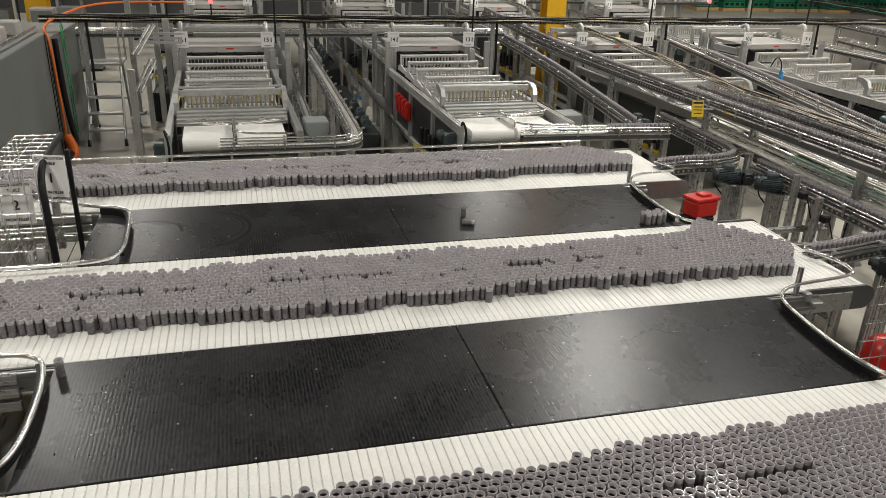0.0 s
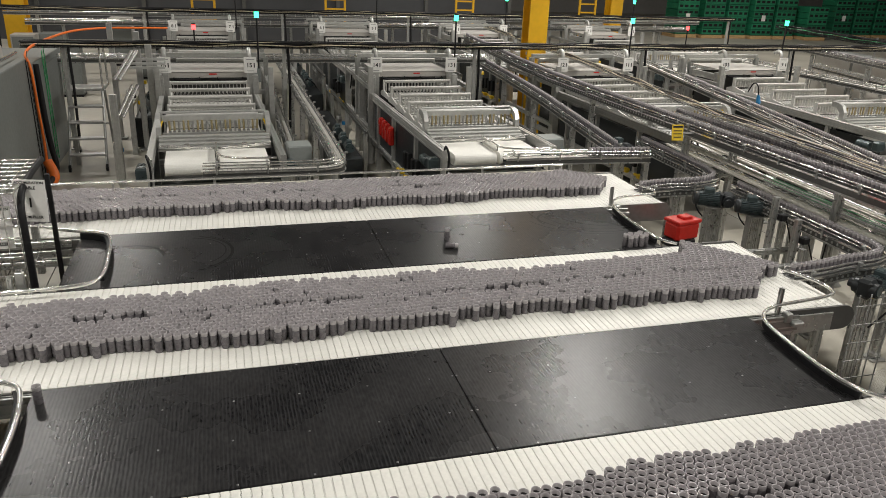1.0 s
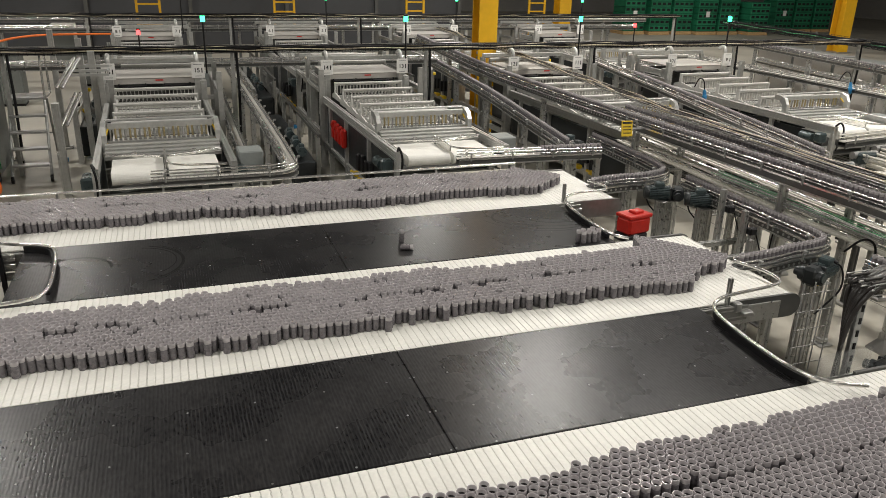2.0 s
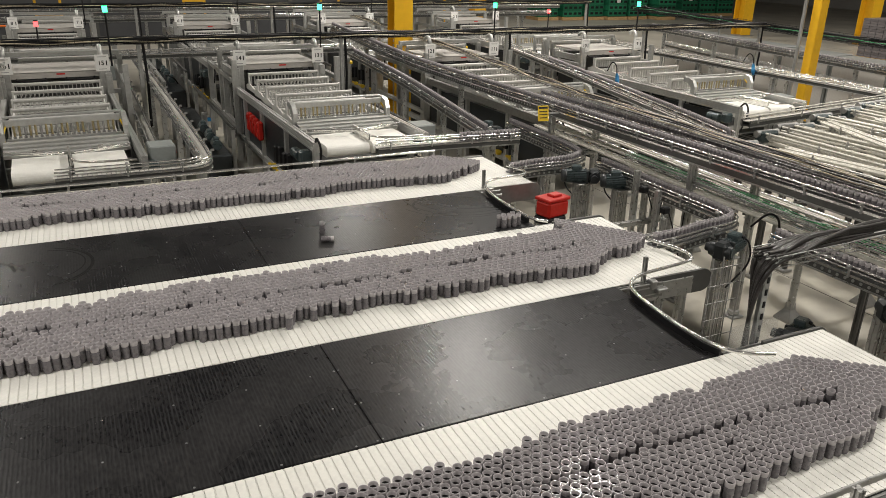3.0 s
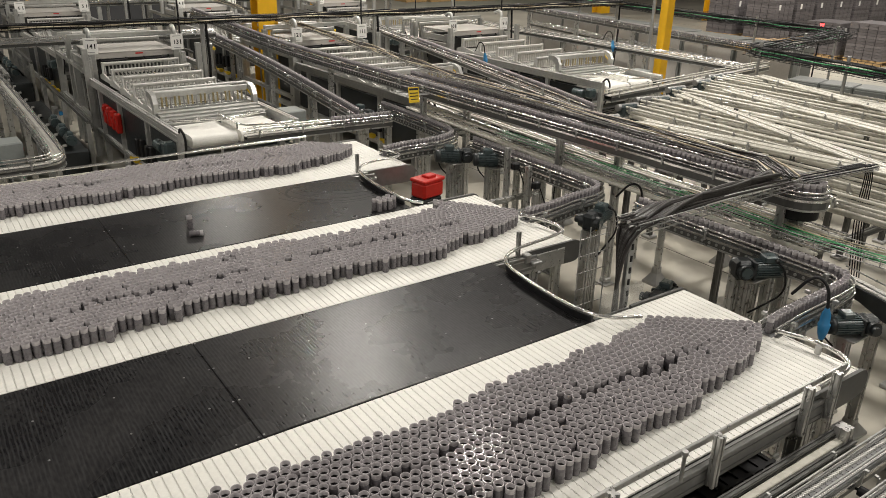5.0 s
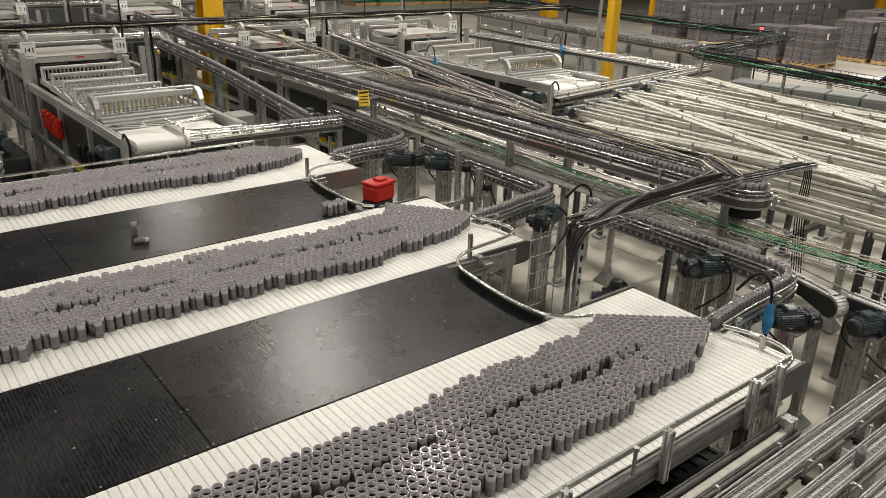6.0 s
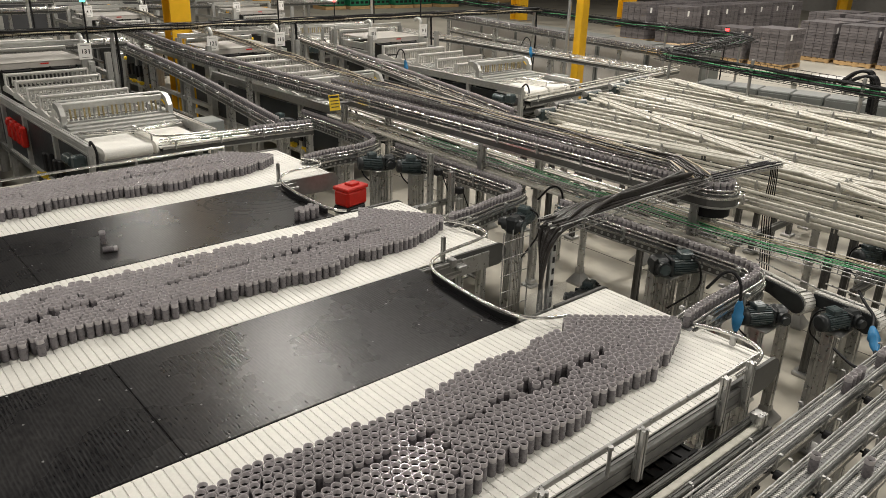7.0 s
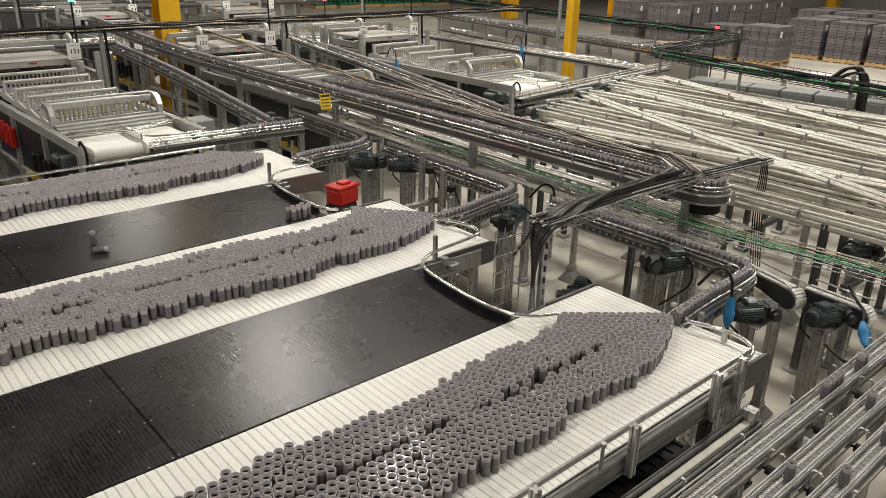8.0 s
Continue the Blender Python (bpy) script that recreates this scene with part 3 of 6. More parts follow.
def tube_pack(which, ys, yf, yr, head, corner, out, seed):
    """A crowd of tubes on one belt: the rear half rides to the right, turns at the guide, and the front half rides back."""
    rng = np.random.default_rng(seed)
    x_far = 3.30
    hx, hy = D * 1.055, D * 0.925
    spots = []
    nrow = int((head - yf) / hy) + 4
    for r in range(nrow):
        y = yf + D / 2 + (r - 1) * hy
        x = XL + (0.02 if y > ys else 1.0) + (r % 2) * hx / 2
        while x < x_far + 0.2:
            x += hx
            px, py = x + rng.normal(0, 0.0042) + 0.010 * math.sin(5 * y + 3.1 * x), y + rng.normal(0, 0.0036) + 0.008 * math.sin(4.7 * x + seed) + 0.004 * math.sin(19 * x)
            wig = 0.026 * math.sin(x * 2.3 + seed) + 0.018 * math.sin(x * 6.1 + 2 * seed) + 0.010 * math.sin(x * 17.0 + seed)
            edge_r = yr + wig + rng.uniform(-0.014, 0.012)
            if x > corner[0] - 0.22:
                f = min((x - corner[0] + 0.22) / 0.22, 1)
                edge_r = yr + wig * (1 - f) + (corner[1] - yr) * f
            edge_f = yf + 0.008 - 0.9 * wig + rng.uniform(-0.018, 0.018) + (0.02 if x < -0.9 else 0)
            nx, ny = corner[1] - out[1], out[0] - corner[0]
            ln = math.hypot(nx, ny)
            dist = ((px - out[0]) * nx + (py - out[1]) * ny) / ln
            if px > corner[0] - 0.05 and dist > -D / 2:
                continue
            if py < ys and px > out[0] - 0.09 - (ys - py) * 0.75:
                continue
            if not (edge_f <= py <= edge_r):
                continue
            # gaps along the line where the two belts part
            gap = 0.5 + 0.5 * math.sin(px * 5.3 + seed * 1.7) + 0.4 * math.sin(px * 13.1 + seed)
            if abs(py - ys - 0.012 * math.sin(7 * px)) < D * (0.35 + 0.5 * max(gap - 0.5, 0)) and gap > 0.55 and px < corner[0] - 1.0:
                continue
            if abs(py - ys - 0.05) < D * 0.5 and rng.random() < 0.05:
                continue
            if rng.random() < 0.022:
                continue
            spots.append((px, py))
    p = np.array(spots)
    lone = np.zeros(len(p), bool)
    p = settle(p, lone, lambda a, b2: np.zeros_like(a), [], 6, 0.05, 6)[-1]
    rear = p[:, 1] > ys
    x_sim = 1.15
    inside = np.where(rear, p[:, 0] > x_sim - 0.25, p[:, 0] > 2.25)
    fixed_all = rear & (p[:, 0] < x_sim)
    q = p[inside].copy()
    fixed = fixed_all[inside]

    def vel(pts, fx):
        v = np.zeros_like(pts)
        v[:, 0] = V_BELT * np.tanh((pts[:, 1] - ys) / 0.012)
        turn = np.clip((pts[:, 0] - 2.6) / 0.4, 0, 1)
        line = yf + 0.01 + np.clip(pts[:, 0] - 2.85, 0, 1) * 0.42
        low = np.clip((pts[:, 1] - line) / 0.08, 0, 1)
        v[:, 1] = -V_BELT * low * np.where(pts[:, 1] > ys, 0.22 * np.clip((pts[:, 0] - corner[0] - 0.1) / 0.2, 0, 1), 0.27 * turn)
        v[fx] = (V_BELT, 0.0)
        return v

    nx, ny = corner[1] - out[1], out[0] - corner[0]
    ln = math.hypot(nx, ny)
    walls = [(nx / ln, ny / ln, (out[0] * nx + out[1] * ny) / ln - D / 2), (0, 1, head), (1, 0, out[0] - D / 2), (0, -1, -(yf - 0.03))]
    frames = settle(q, fixed, vel, walls, 160, 0.05, 20)
    t = thing("tube_crowd", "crowd of smoky grey open plastic tubes standing on a white belt", "tubes", "crowds of tubes", kind="stuff")
    n0 = frames[0]
    one = tube_mesh("tube", [(0, 0, 0)])
    rafts = {True: [], False: []}
    for k in np.where(~inside)[0]:
        rafts[bool(rear[k])].append((p[k, 0], p[k, 1], TOP))
    for i in range(len(n0)):
        way = np.array([f[i] - n0[i] for f in frames])
        sgn = 1 if n0[i, 1] > ys else -1
        ideal = np.array([(sgn * V_BELT * s, 0.0) for s in range(9)])
        if np.abs(way - ideal).max() < 0.006:
            rafts[sgn > 0].append((n0[i, 0], n0[i, 1], TOP))
            continue
        ob = part("tube", one, None, t)
        MOVES.append((ob, [(float(s), pose(n0[i, 0] + way[s, 0], n0[i, 1] + way[s, 1], TOP)) for s in range(9)]))
        ob.matrix_basis = MOVES[-1][1][0][1]
    for is_rear, name in ((True, "tube_raft"), (False, "tube_raft")):
        ob = part(name, tube_mesh(name, rafts[is_rear]), None, t)
        tagged(ob, kind="stuff")
        MOVES.append((ob, [(0.0, pose(0, 0, 0)), (8.0, pose((1 if is_rear else -1) * 8 * V_BELT, 0, 0))]))
    return t


table("near", "beside narrow lanes")
table("middle", "between two black plates")
table("far", "before the machines")
black_plate(2.46, 3.375, -1.0, 2.80, 0.92)
black_plate(4.495, 5.47, -1.10, 2.93, 0.92, ((-0.42, 5.0, 0.33, -70, 70, 0.014), (-0.45, 5.0, 0.37, -60, 55, 0.006), (-0.40, 5.02, 0.27, -50, 80, 0.008), (-0.75, 4.98, 0.22, 0, 150, 0.02),
                                                (2.72, 5.36, 0.48, 170, 290, 0.010), (2.74, 5.36, 0.42, 175, 300, 0.007), (2.78, 5.38, 0.36, 180, 280, 0.012), (2.70, 5.4, 0.56, 200, 275, 0.006), (2.45, 5.2, 0.2, 90, 200, 0.02)))
end_guides()
tube_pack("near", 1.90, 1.62, 2.16, 2.29, (2.93, 2.26), (3.42, 1.86), 3)
tube_pack("middle", 3.90, 3.62, 4.19, 4.44, (3.00, 4.42), (3.46, 3.84), 7)
tube_pack("far", 6.06, 5.79, 6.33, 6.40, (2.95, 6.38), (3.45, 5.88), 11)


def lone_tubes():
    t = thing("plastic_tube", "smoky grey plastic tube standing alone on the black plate", "tube", "stray tubes", at=pose(1.41, 4.93, TOP + 0.003))
    part("shell", tube_mesh("shell", [(0, 0, 0)]), None, t)
    copy_thing(t, pose(1.355, 4.77, TOP + D / 2 + 0.002, 90, 0, 75))["label"] = "smoky grey plastic tube lying on its side on the black plate"
    copy_thing(t, pose(-0.955, 3.25, TOP + 0.003))
    for x, y in ((2.66, 4.585), (2.705, 4.60), (2.75, 4.59), (2.79, 4.615), (2.68, 4.545), (2.725, 4.555), (2.77, 4.548), (2.815, 4.57)):
        copy_thing(t, pose(x, y, TOP + 0.003))


lone_tubes()

# ---- conveyors ----


def conveyor(pts, z, label, width=0.085, rails=CHROME, legs=0.9, chain=CHAIN, tubes=(), group="chain conveyors", rail_h=0.055, floor_legs=True, cover=None, beam_h=0.075, links=True, dots=0, bracket_gap=0.45, teeth=False):
    """A narrow chain conveyor along a level line: two side beams, the chain's links, guide rails on brackets, and legs."""
    t = thing("conveyor", label, "conveyor", group)
    path = [Vector((p[0], p[1], p[2] if len(p) > 2 else z)) for p in pts]
    for s in (-1, 1):
        part("side_beam", Build().ribbon(path, 0.014, beam_h, 0, s * (width / 2 + 0.008), -beam_h / 2 + 0.004), BEAM_DARK, t)
        part("edge_strip", Build().ribbon(path, 0.008, 0.016, 0, s * (width / 2 + 0.019), -0.008), CHROME, t)
        if not teeth:
            part("edge_strip", Build().ribbon(path, 0.006, 0.012, 0, s * (width / 2 + 0.018), -beam_h + 0.012), ALU, t)
    part("bed", Build().ribbon(path, width, 0.012, 0, 0, -beam_h * 0.7), BEAM_DARK, t)
    if dots:
        dm = Build().sweep([(0, -0.003, 0), (0, 0.001, 0), (0, 0.002, 0)], [0.011, 0.011, 0.008], 8, smooth=False).mesh("chain_pin", ALU)
        for side in (-1, 1)[2 - dots:]:
            for p, d in along(path, 0.058, 0.03)[:150]:
                n = Vector((d.y, -d.x, 0)).normalized()
                part("chain_pin", dm, None, t, at=Matrix.Translation(p + n * side * (width / 2 + 0.0185) + Vector((0, 0, -0.036))) @ Matrix.Rotation(math.atan2(d.y, d.x), 4, "Z"))
    c = Build()
    if links:
        for p, d in along(path, 0.0381):
            c.box((0, 0, 0), (0.034, width - 0.006, 0.010), 0.0, 0, 0, Matrix.Translation(p + Vector((0, 0, -0.004))) @ Matrix.Rotation(math.atan2(d.y, d.x), 4, "Z"))
    else:
        c.ribbon(path, width - 0.006, 0.010, dz=-0.004)
    tagged(part("chain", c, chain, t), kind="stuff")
    if teeth:
        c = Build()
        for p, d in along(path, 0.0145):
            for s in (-1, 1):
                c.box((p.x, p.y + s * 0.019, p.z + 0.005), (0.0085, 0.016, 0.012), 0.0, 32 * s)
        tagged(part("chain_teeth", c, WHITE, t, "two rows of bright white teeth"), kind="stuff")
    for s in (-1, 1):
        off = s * (width / 2 + 0.006)
        r = Build()
        for h, rad in ((rail_h, 0.0055), (rail_h * 0.45, 0.004)) if teeth else ((rail_h, 0.0075), (rail_h * 0.45, 0.006)):
            line = []
            for i, p in enumerate(path):
                d = path[min(i + 1, len(path) - 1)] - path[max(i - 1, 0)]
                n = Vector((d.y, -d.x, 0)).normalized()
                line.append(p + n * off + Vector((0, 0, h)))
            r.sweep(line, rad, 6)
        part("guide_rail", r, rails, t)
        br = Build().box((0, 0, rail_h / 2 - 0.012), (0.010, 0.008, rail_h + 0.02), 0.002).box((0, -s * 0.010, rail_h), (0.014, 0.018, 0.010), 0.002).mesh("bracket", STEEL) if teeth else Build().box((0, 0, rail_h / 2 - 0.01), (0.016, 0.012, rail_h + 0.03), 0.003).box((0, -s * 0.012, rail_h), (0.024, 0.03, 0.02), 0.003).mesh("bracket", STEEL)
        for p, d in along(path, bracket_gap, 0.12):
            n = Vector((d.y, -d.x, 0)).normalized()
            m = Matrix.Translation(p + n * (off + s * 0.022)) @ Matrix.Rotation(math.atan2(d.y, d.x), 4, "Z")
            part("bracket", br, None, t, at=m)
            if teeth and s < 0 and len(t.children) % 2:
                k = Build().cyl((p.x, p.y + 0.03, p.z - 0.05), (p.x, p.y - 0.09, p.z - 0.05), 0.006, 6).cyl((p.x, p.y - 0.06, p.z - 0.05), (p.x, p.y - 0.10, p.z - 0.05), 0.022, 10)
                part("clamp_knob", k, BLACK, t, "black round clamp knob")
    if floor_legs:
        for p, d in along(path, legs, legs * 0.3):
            a = p + Vector((0, 0, -beam_h))
            leg = Build().extr((a.x, a.y, 0.04), (a.x, a.y, a.z), 0.06)
            leg = part("leg", leg, ALU, t)
            part("foot", Build().box((a.x, a.y, 0.01), (0.13, 0.13, 0.02), 0.005).box((a.x, a.y, 0.045), (0.08, 0.08, 0.05), 0.012), STEEL, leg)
    if tubes:
        gap, a, e = tubes
        spots = [(p.x, p.y, p.z + 0.002) for i, (p, d) in enumerate(along(path, gap, 0.02)) if a <= i * gap <= e]
        row = tagged(part("tube_row", tube_mesh("tube_row", spots), None), "single file of smoky grey plastic tubes in a conveyor", "tubes", "tube rows", "stuff")
        return t, row
    return t, None


def straight(a, b2, n=2):
    a, b2 = Vector(a), Vector(b2)
    return [a.lerp(b2, k / (n - 1)) for k in range(n)]


def short_conveyor(a, c, z):
    """A short pale chain conveyor with deep dark side plates that end in round pulleys."""
    t = thing("conveyor", "short pale chain conveyor with dark rounded end plates", "conveyor", "short conveyors")
    ln = math.hypot(c[0] - a[0], c[1] - a[1])
    at = Matrix.Translation((a[0], a[1], z)) @ Matrix.Rotation(math.atan2(c[1] - a[1], c[0] - a[0]), 4, "Z")
    r = 0.062
    out = [(0.0, -0.004), (ln, -0.004)] + [(ln + r * math.sin(radians(k)), -0.004 - r + r * math.cos(radians(k))) for k in range(15, 181, 15)] + [(ln - 0.2, -0.085), (0.0, -0.075)]
    for y in (-0.05, 0.05):
        part("side_plate", Build().prism(out, y - 0.006, y + 0.006, "y"), GEARBOX, t, at=at)
        part("guide_rail", Build().sweep([(0, y * 1.2, 0.035), (ln - 0.02, y * 1.2, 0.035), (ln + 0.02, y * 1.5, 0.03)], 0.006, 6), ALU, t, at=at)
    b = Build()
    x = 0.0
    while x < ln:
        b.box((x, 0, 0), (0.017, 0.082, 0.012), 0.002)
        x += 0.0195
    for k in range(0, 181, 18):
        q = radians(k)
        b.box((0, 0, 0), (0.017, 0.082, 0.012), 0, 0, 0, Matrix.Translation((ln + (r + 0.004) * math.sin(q), 0, -r - 0.004 + (r + 0.004) * math.cos(q))) @ Matrix.Rotation(q, 4, "Y"))
    tagged(part("chain", b, WHITE_BELT, t, at=at), kind="stuff")
    part("bed", Build().box((ln / 2, 0, -0.05), (ln, 0.088, 0.02)), BEAM_DARK, t, at=at)
    for k in (0.25, 0.8):
        p = at @ Vector((ln * k, 0, 0))
        leg = part("leg", Build().extr((p.x, p.y, 0.05), (p.x, p.y, z - 0.06), 0.06), ALU, t)
        part("foot", Build().sweep([(p.x, p.y, 0.0), (p.x, p.y, 0.02), (p.x, p.y, 0.08), (p.x, p.y, 0.11)], [0.12, 0.115, 0.05, 0.045], 4, smooth=False), STEEL, leg)
    return t


def conveyors():
    # feeds from the table ends to the long line beside them
    feeds = ([(3.45, 1.87), (3.75, 1.90), (4.15, 1.91), (4.38, 1.94), (4.43, 2.10), (4.42, 2.5), (4.40, 3.6)],
             [(3.48, 3.84), (3.75, 3.86), (4.00, 3.92), (4.25, 3.93), (4.42, 4.02), (4.43, 4.3), (4.43, 5.75)],
             [(3.48, 5.84), (3.75, 5.90), (4.05, 5.88), (4.30, 5.95), (4.44, 6.08), (4.48, 6.5), (4.50, 7.6)])
    for f in feeds:
        conveyor(smooth_path([(x, y, 1.0) for x, y in f]), 1.0, "narrow chain conveyor curving off a table, filled with grey tubes", tubes=(0.0415, 0.0, 9.0), chain=CHAIN_DARK, legs=1.3, rail_h=0.050, rails=CHROME, dots=2)
    # the high line with its turn
    high = [(4.77, 7.4, 1.36), (4.78, 6.8, 1.36), (4.88, 2.8, 1.36)] + [(x, y, 1.36) for x, y, _ in arc(4.76, 2.55, 0.12, 0, -180, 10)] + [(4.63, 3.0, 1.36), (4.50, 8.8, 1.36), (4.50, 10.2, 1.36), (4.58, 11.6, 1.36), (4.96, 15.8, 1.36)]
    high = high[::-1]
    conveyor(high, 1.36, "high double chain conveyor with a tight turn, filled with grey tubes", tubes=(0.043, 0.0, 30.0), chain=CHAIN_DARK, legs=2.1, beam_h=0.085, dots=1, rail_h=0.045, rails=CHROME)
    disc = thing("turn_wheel", "dark round turn wheel under the high conveyor", "wheel")
    part("disc", Build().cyl((4.76, 2.55, 1.20), (4.76, 2.55, 1.275), 0.13, 24), BLACK, disc)
    part("hub", Build().cyl((4.76, 2.55, 1.18), (4.76, 2.55, 1.28), 0.05, 16), STEEL, disc)
    part("post", Build().extr((4.76, 2.55, 0), (4.76, 2.55, 1.20), 0.08), ALU, disc)
    # the dark line that comes down between the machines
    conveyor(smooth_path([(4.44, 13.6, 1.20), (4.13, 10.0, 1.20), (3.96, 8.1, 1.13), (3.93, 7.12, 1.06)]), 1.2, "dark chain conveyor slanting past the machines, filled with grey tubes", tubes=(0.043, 0, 9), chain=CHAIN_DARK, legs=1.6, rail_h=0.036, rails=ALU)
    # lines before and between the machines
    conveyor(smooth_path([(-0.30, 6.95, 1.04), (0.5, 6.93, 1.04), (0.92, 6.93, 1.04), (0.98, 7.2, 1.05), (0.95, 14.5, 1.05)]), 1.04, "bright railed chain conveyor rounding the corner of a machine", legs=1.5)
    conveyor(smooth_path([(0.66, 7.1, 0.72), (0.70, 14.0, 0.72)]), 0.72, "low bright railed chain conveyor beside a machine", legs=1.9)
    conveyor(smooth_path([(2.62, 7.02, 1.04), (3.1, 7.0, 1.04), (3.45, 6.98, 1.04), (4.2, 6.92, 1.04)]), 1.04, "bright railed chain conveyor before a machine", legs=1.2, tubes=(0.043, 0.9, 2))
    conveyor([(7.45, 12.9, 1.25), (6.55, 8.9, 1.25), (5.90, 6.15, 1.25), (5.70, 5.4, 1.25)], 1.25, "bright railed chain conveyor slanting past two machines", legs=1.7, links=False, bracket_gap=0.6, tubes=(0.043, 2.4, 9))
    for x, y1 in ((10.1, 15.0),):
        conveyor(straight((x, 6.6, 1.18), (x, y1, 1.18)), 1.18, "bright railed chain conveyor running between two machines", legs=1.7, links=False, bracket_gap=0.8)
    conveyor(straight((6.6, 6.05, 1.22), (10.4, 6.55, 1.22)), 1.22, "pale railed conveyor across the ends of the lanes", links=False, rails=PALE_RAIL, legs=1.4, bracket_gap=0.8)
    conveyor([(12.9, 15.2, 1.25), (12.0, 9.9, 1.25), (11.6, 7.2, 1.25)], 1.25, "far grey chain conveyor along the row of cabinets", legs=2.0, chain=CHAIN_DARK, links=False, tubes=(0.06, 0, 9))
    conveyor([(13.4, 15.2, 0.85), (12.2, 8.6, 0.85)], 0.85, "far low chain conveyor along the row of cabinets", legs=2.0, chain=CHAIN_DARK, links=False, bracket_gap=1.0)
    for y, x0, x1 in ((12.35, -3.0, 4.2), (18.4, -4.0, 12.0), (21.0, -5.0, 14.0)):
        conveyor(straight((x0, y, 1.36), (x1, y, 1.36)), 1.36, "far grey chain conveyor across the hall", legs=2.4, links=False, chain=CHAIN_DARK)
    # pale chains that leave the corner of the near feed
    short_conveyor((4.63, 2.14), (4.50, 1.71), 0.97)
    short_conveyor((4.60, 1.66), (4.57, 1.33), 0.97)
    for x, z in ((4.64, 1.03), (4.76, 1.06), (4.93, 1.08)):
        t = thing("white_pipe_bundle", "bundle of pale pipes running under the high conveyor", "pipes", "pale pipes")
        for d in (-0.05, 0.0, 0.05):
            part("pipe", Build().sweep([(x + d, 2.3, z + abs(d) * .3), (x + d + 0.02, 4.5, z), (x + d, 7.2, z + 0.05)], 0.013, 7), CHROME if d > 0 else PALE_RAIL, t)
        for y in (2.8, 4.4, 6.2):
            part("hanger", Build().box((x, y, z - 0.03), (0.16, 0.03, 0.03), 0.005), ALU, t)
        part("post", Build().extr((x, 5.3, 0), (x, 5.3, z - 0.02), 0.05), ALU, t)
    # three near lanes with tubes riding to the left
    for y, a in ((1.07, 0.0), (0.895, 0.0), (0.74, 0.0)):
        conveyor(straight((0.9, y, 0.93), (6.6, y, 0.93)), 0.93, "narrow lane with a pale pitched chain and slim steel rails", width=0.060, legs=1.25, rail_h=0.050, rails=STEEL, chain=CHAIN_DARK, teeth=True, beam_h=0.060)
    spots = ((1.07, (4.02, 3.97, 3.73, 3.68, 3.63, 3.58)), (0.895, (2.86, 3.66, 4.05)), (0.74, (3.42, 4.3, 3.0)))
    one = None
    for y, xs in spots:
        for x in xs:
            x += 0.04
            if one is None:
                one = thing("riding_tube", "smoky grey plastic tube riding in a narrow lane", "tube", "riding tubes")
                part("shell", tube_mesh("shell", [(0, 0, 0)]), None, one)
                ob = one
            else:
                ob = copy_thing(one, pose(x, y, 0.93))
            MOVES.append((ob, [(0.0, pose(x + 0.95 - 0.02, y, 0.933)), (8.0, pose(x + 0.95 - 0.02 - 8 * 0.135, y, 0.933))]))
    # under and beside the near table: pale duct and black grid
    t = thing("return_chute", "pale sheet chute below the near belt", "chute")
    part("chute", Build().box((2.55, 1.258, 0.835), (1.3, 0.035, 0.016), 0.004), PALE_RAIL, t)
    for y, z in ((1.295, 0.85), (1.225, 0.82)):
        part("edge_profile", Build().extr((1.9, y, z), (3.2, y, z), 0.03), BEAM_DARK, t)
    part("frame", Build().extr((1.9, 1.262, 0.79), (3.2, 1.262, 0.79), 0.05).extr((3.16, 1.262, 0.0), (3.16, 1.262, 0.90), 0.06).extr((1.95, 1.262, 0.0), (1.95, 1.262, 0.77), 0.06), ALU, t)
    g = thing("floor_grate", "black plastic grid mat under the near belt", "grate")
    gb = Build().box((2.6, 1.59, 0.30), (1.7, 0.58, 0.02))
    for k in range(20):
        gb.box((1.77 + 0.087 * k, 1.59, 0.315), (0.02, 0.58, 0.012))
    for k in range(7):
        gb.box((2.6, 1.32 + 0.09 * k, 0.316), (1.7, 0.02, 0.012))
    part("mat", gb, BLACK, g)
    part("leg", Build().box((1.85, 1.59, 0.145), (0.05, 0.4, 0.29)).box((3.3, 1.59, 0.145), (0.05, 0.4, 0.29)), BLACK, g)


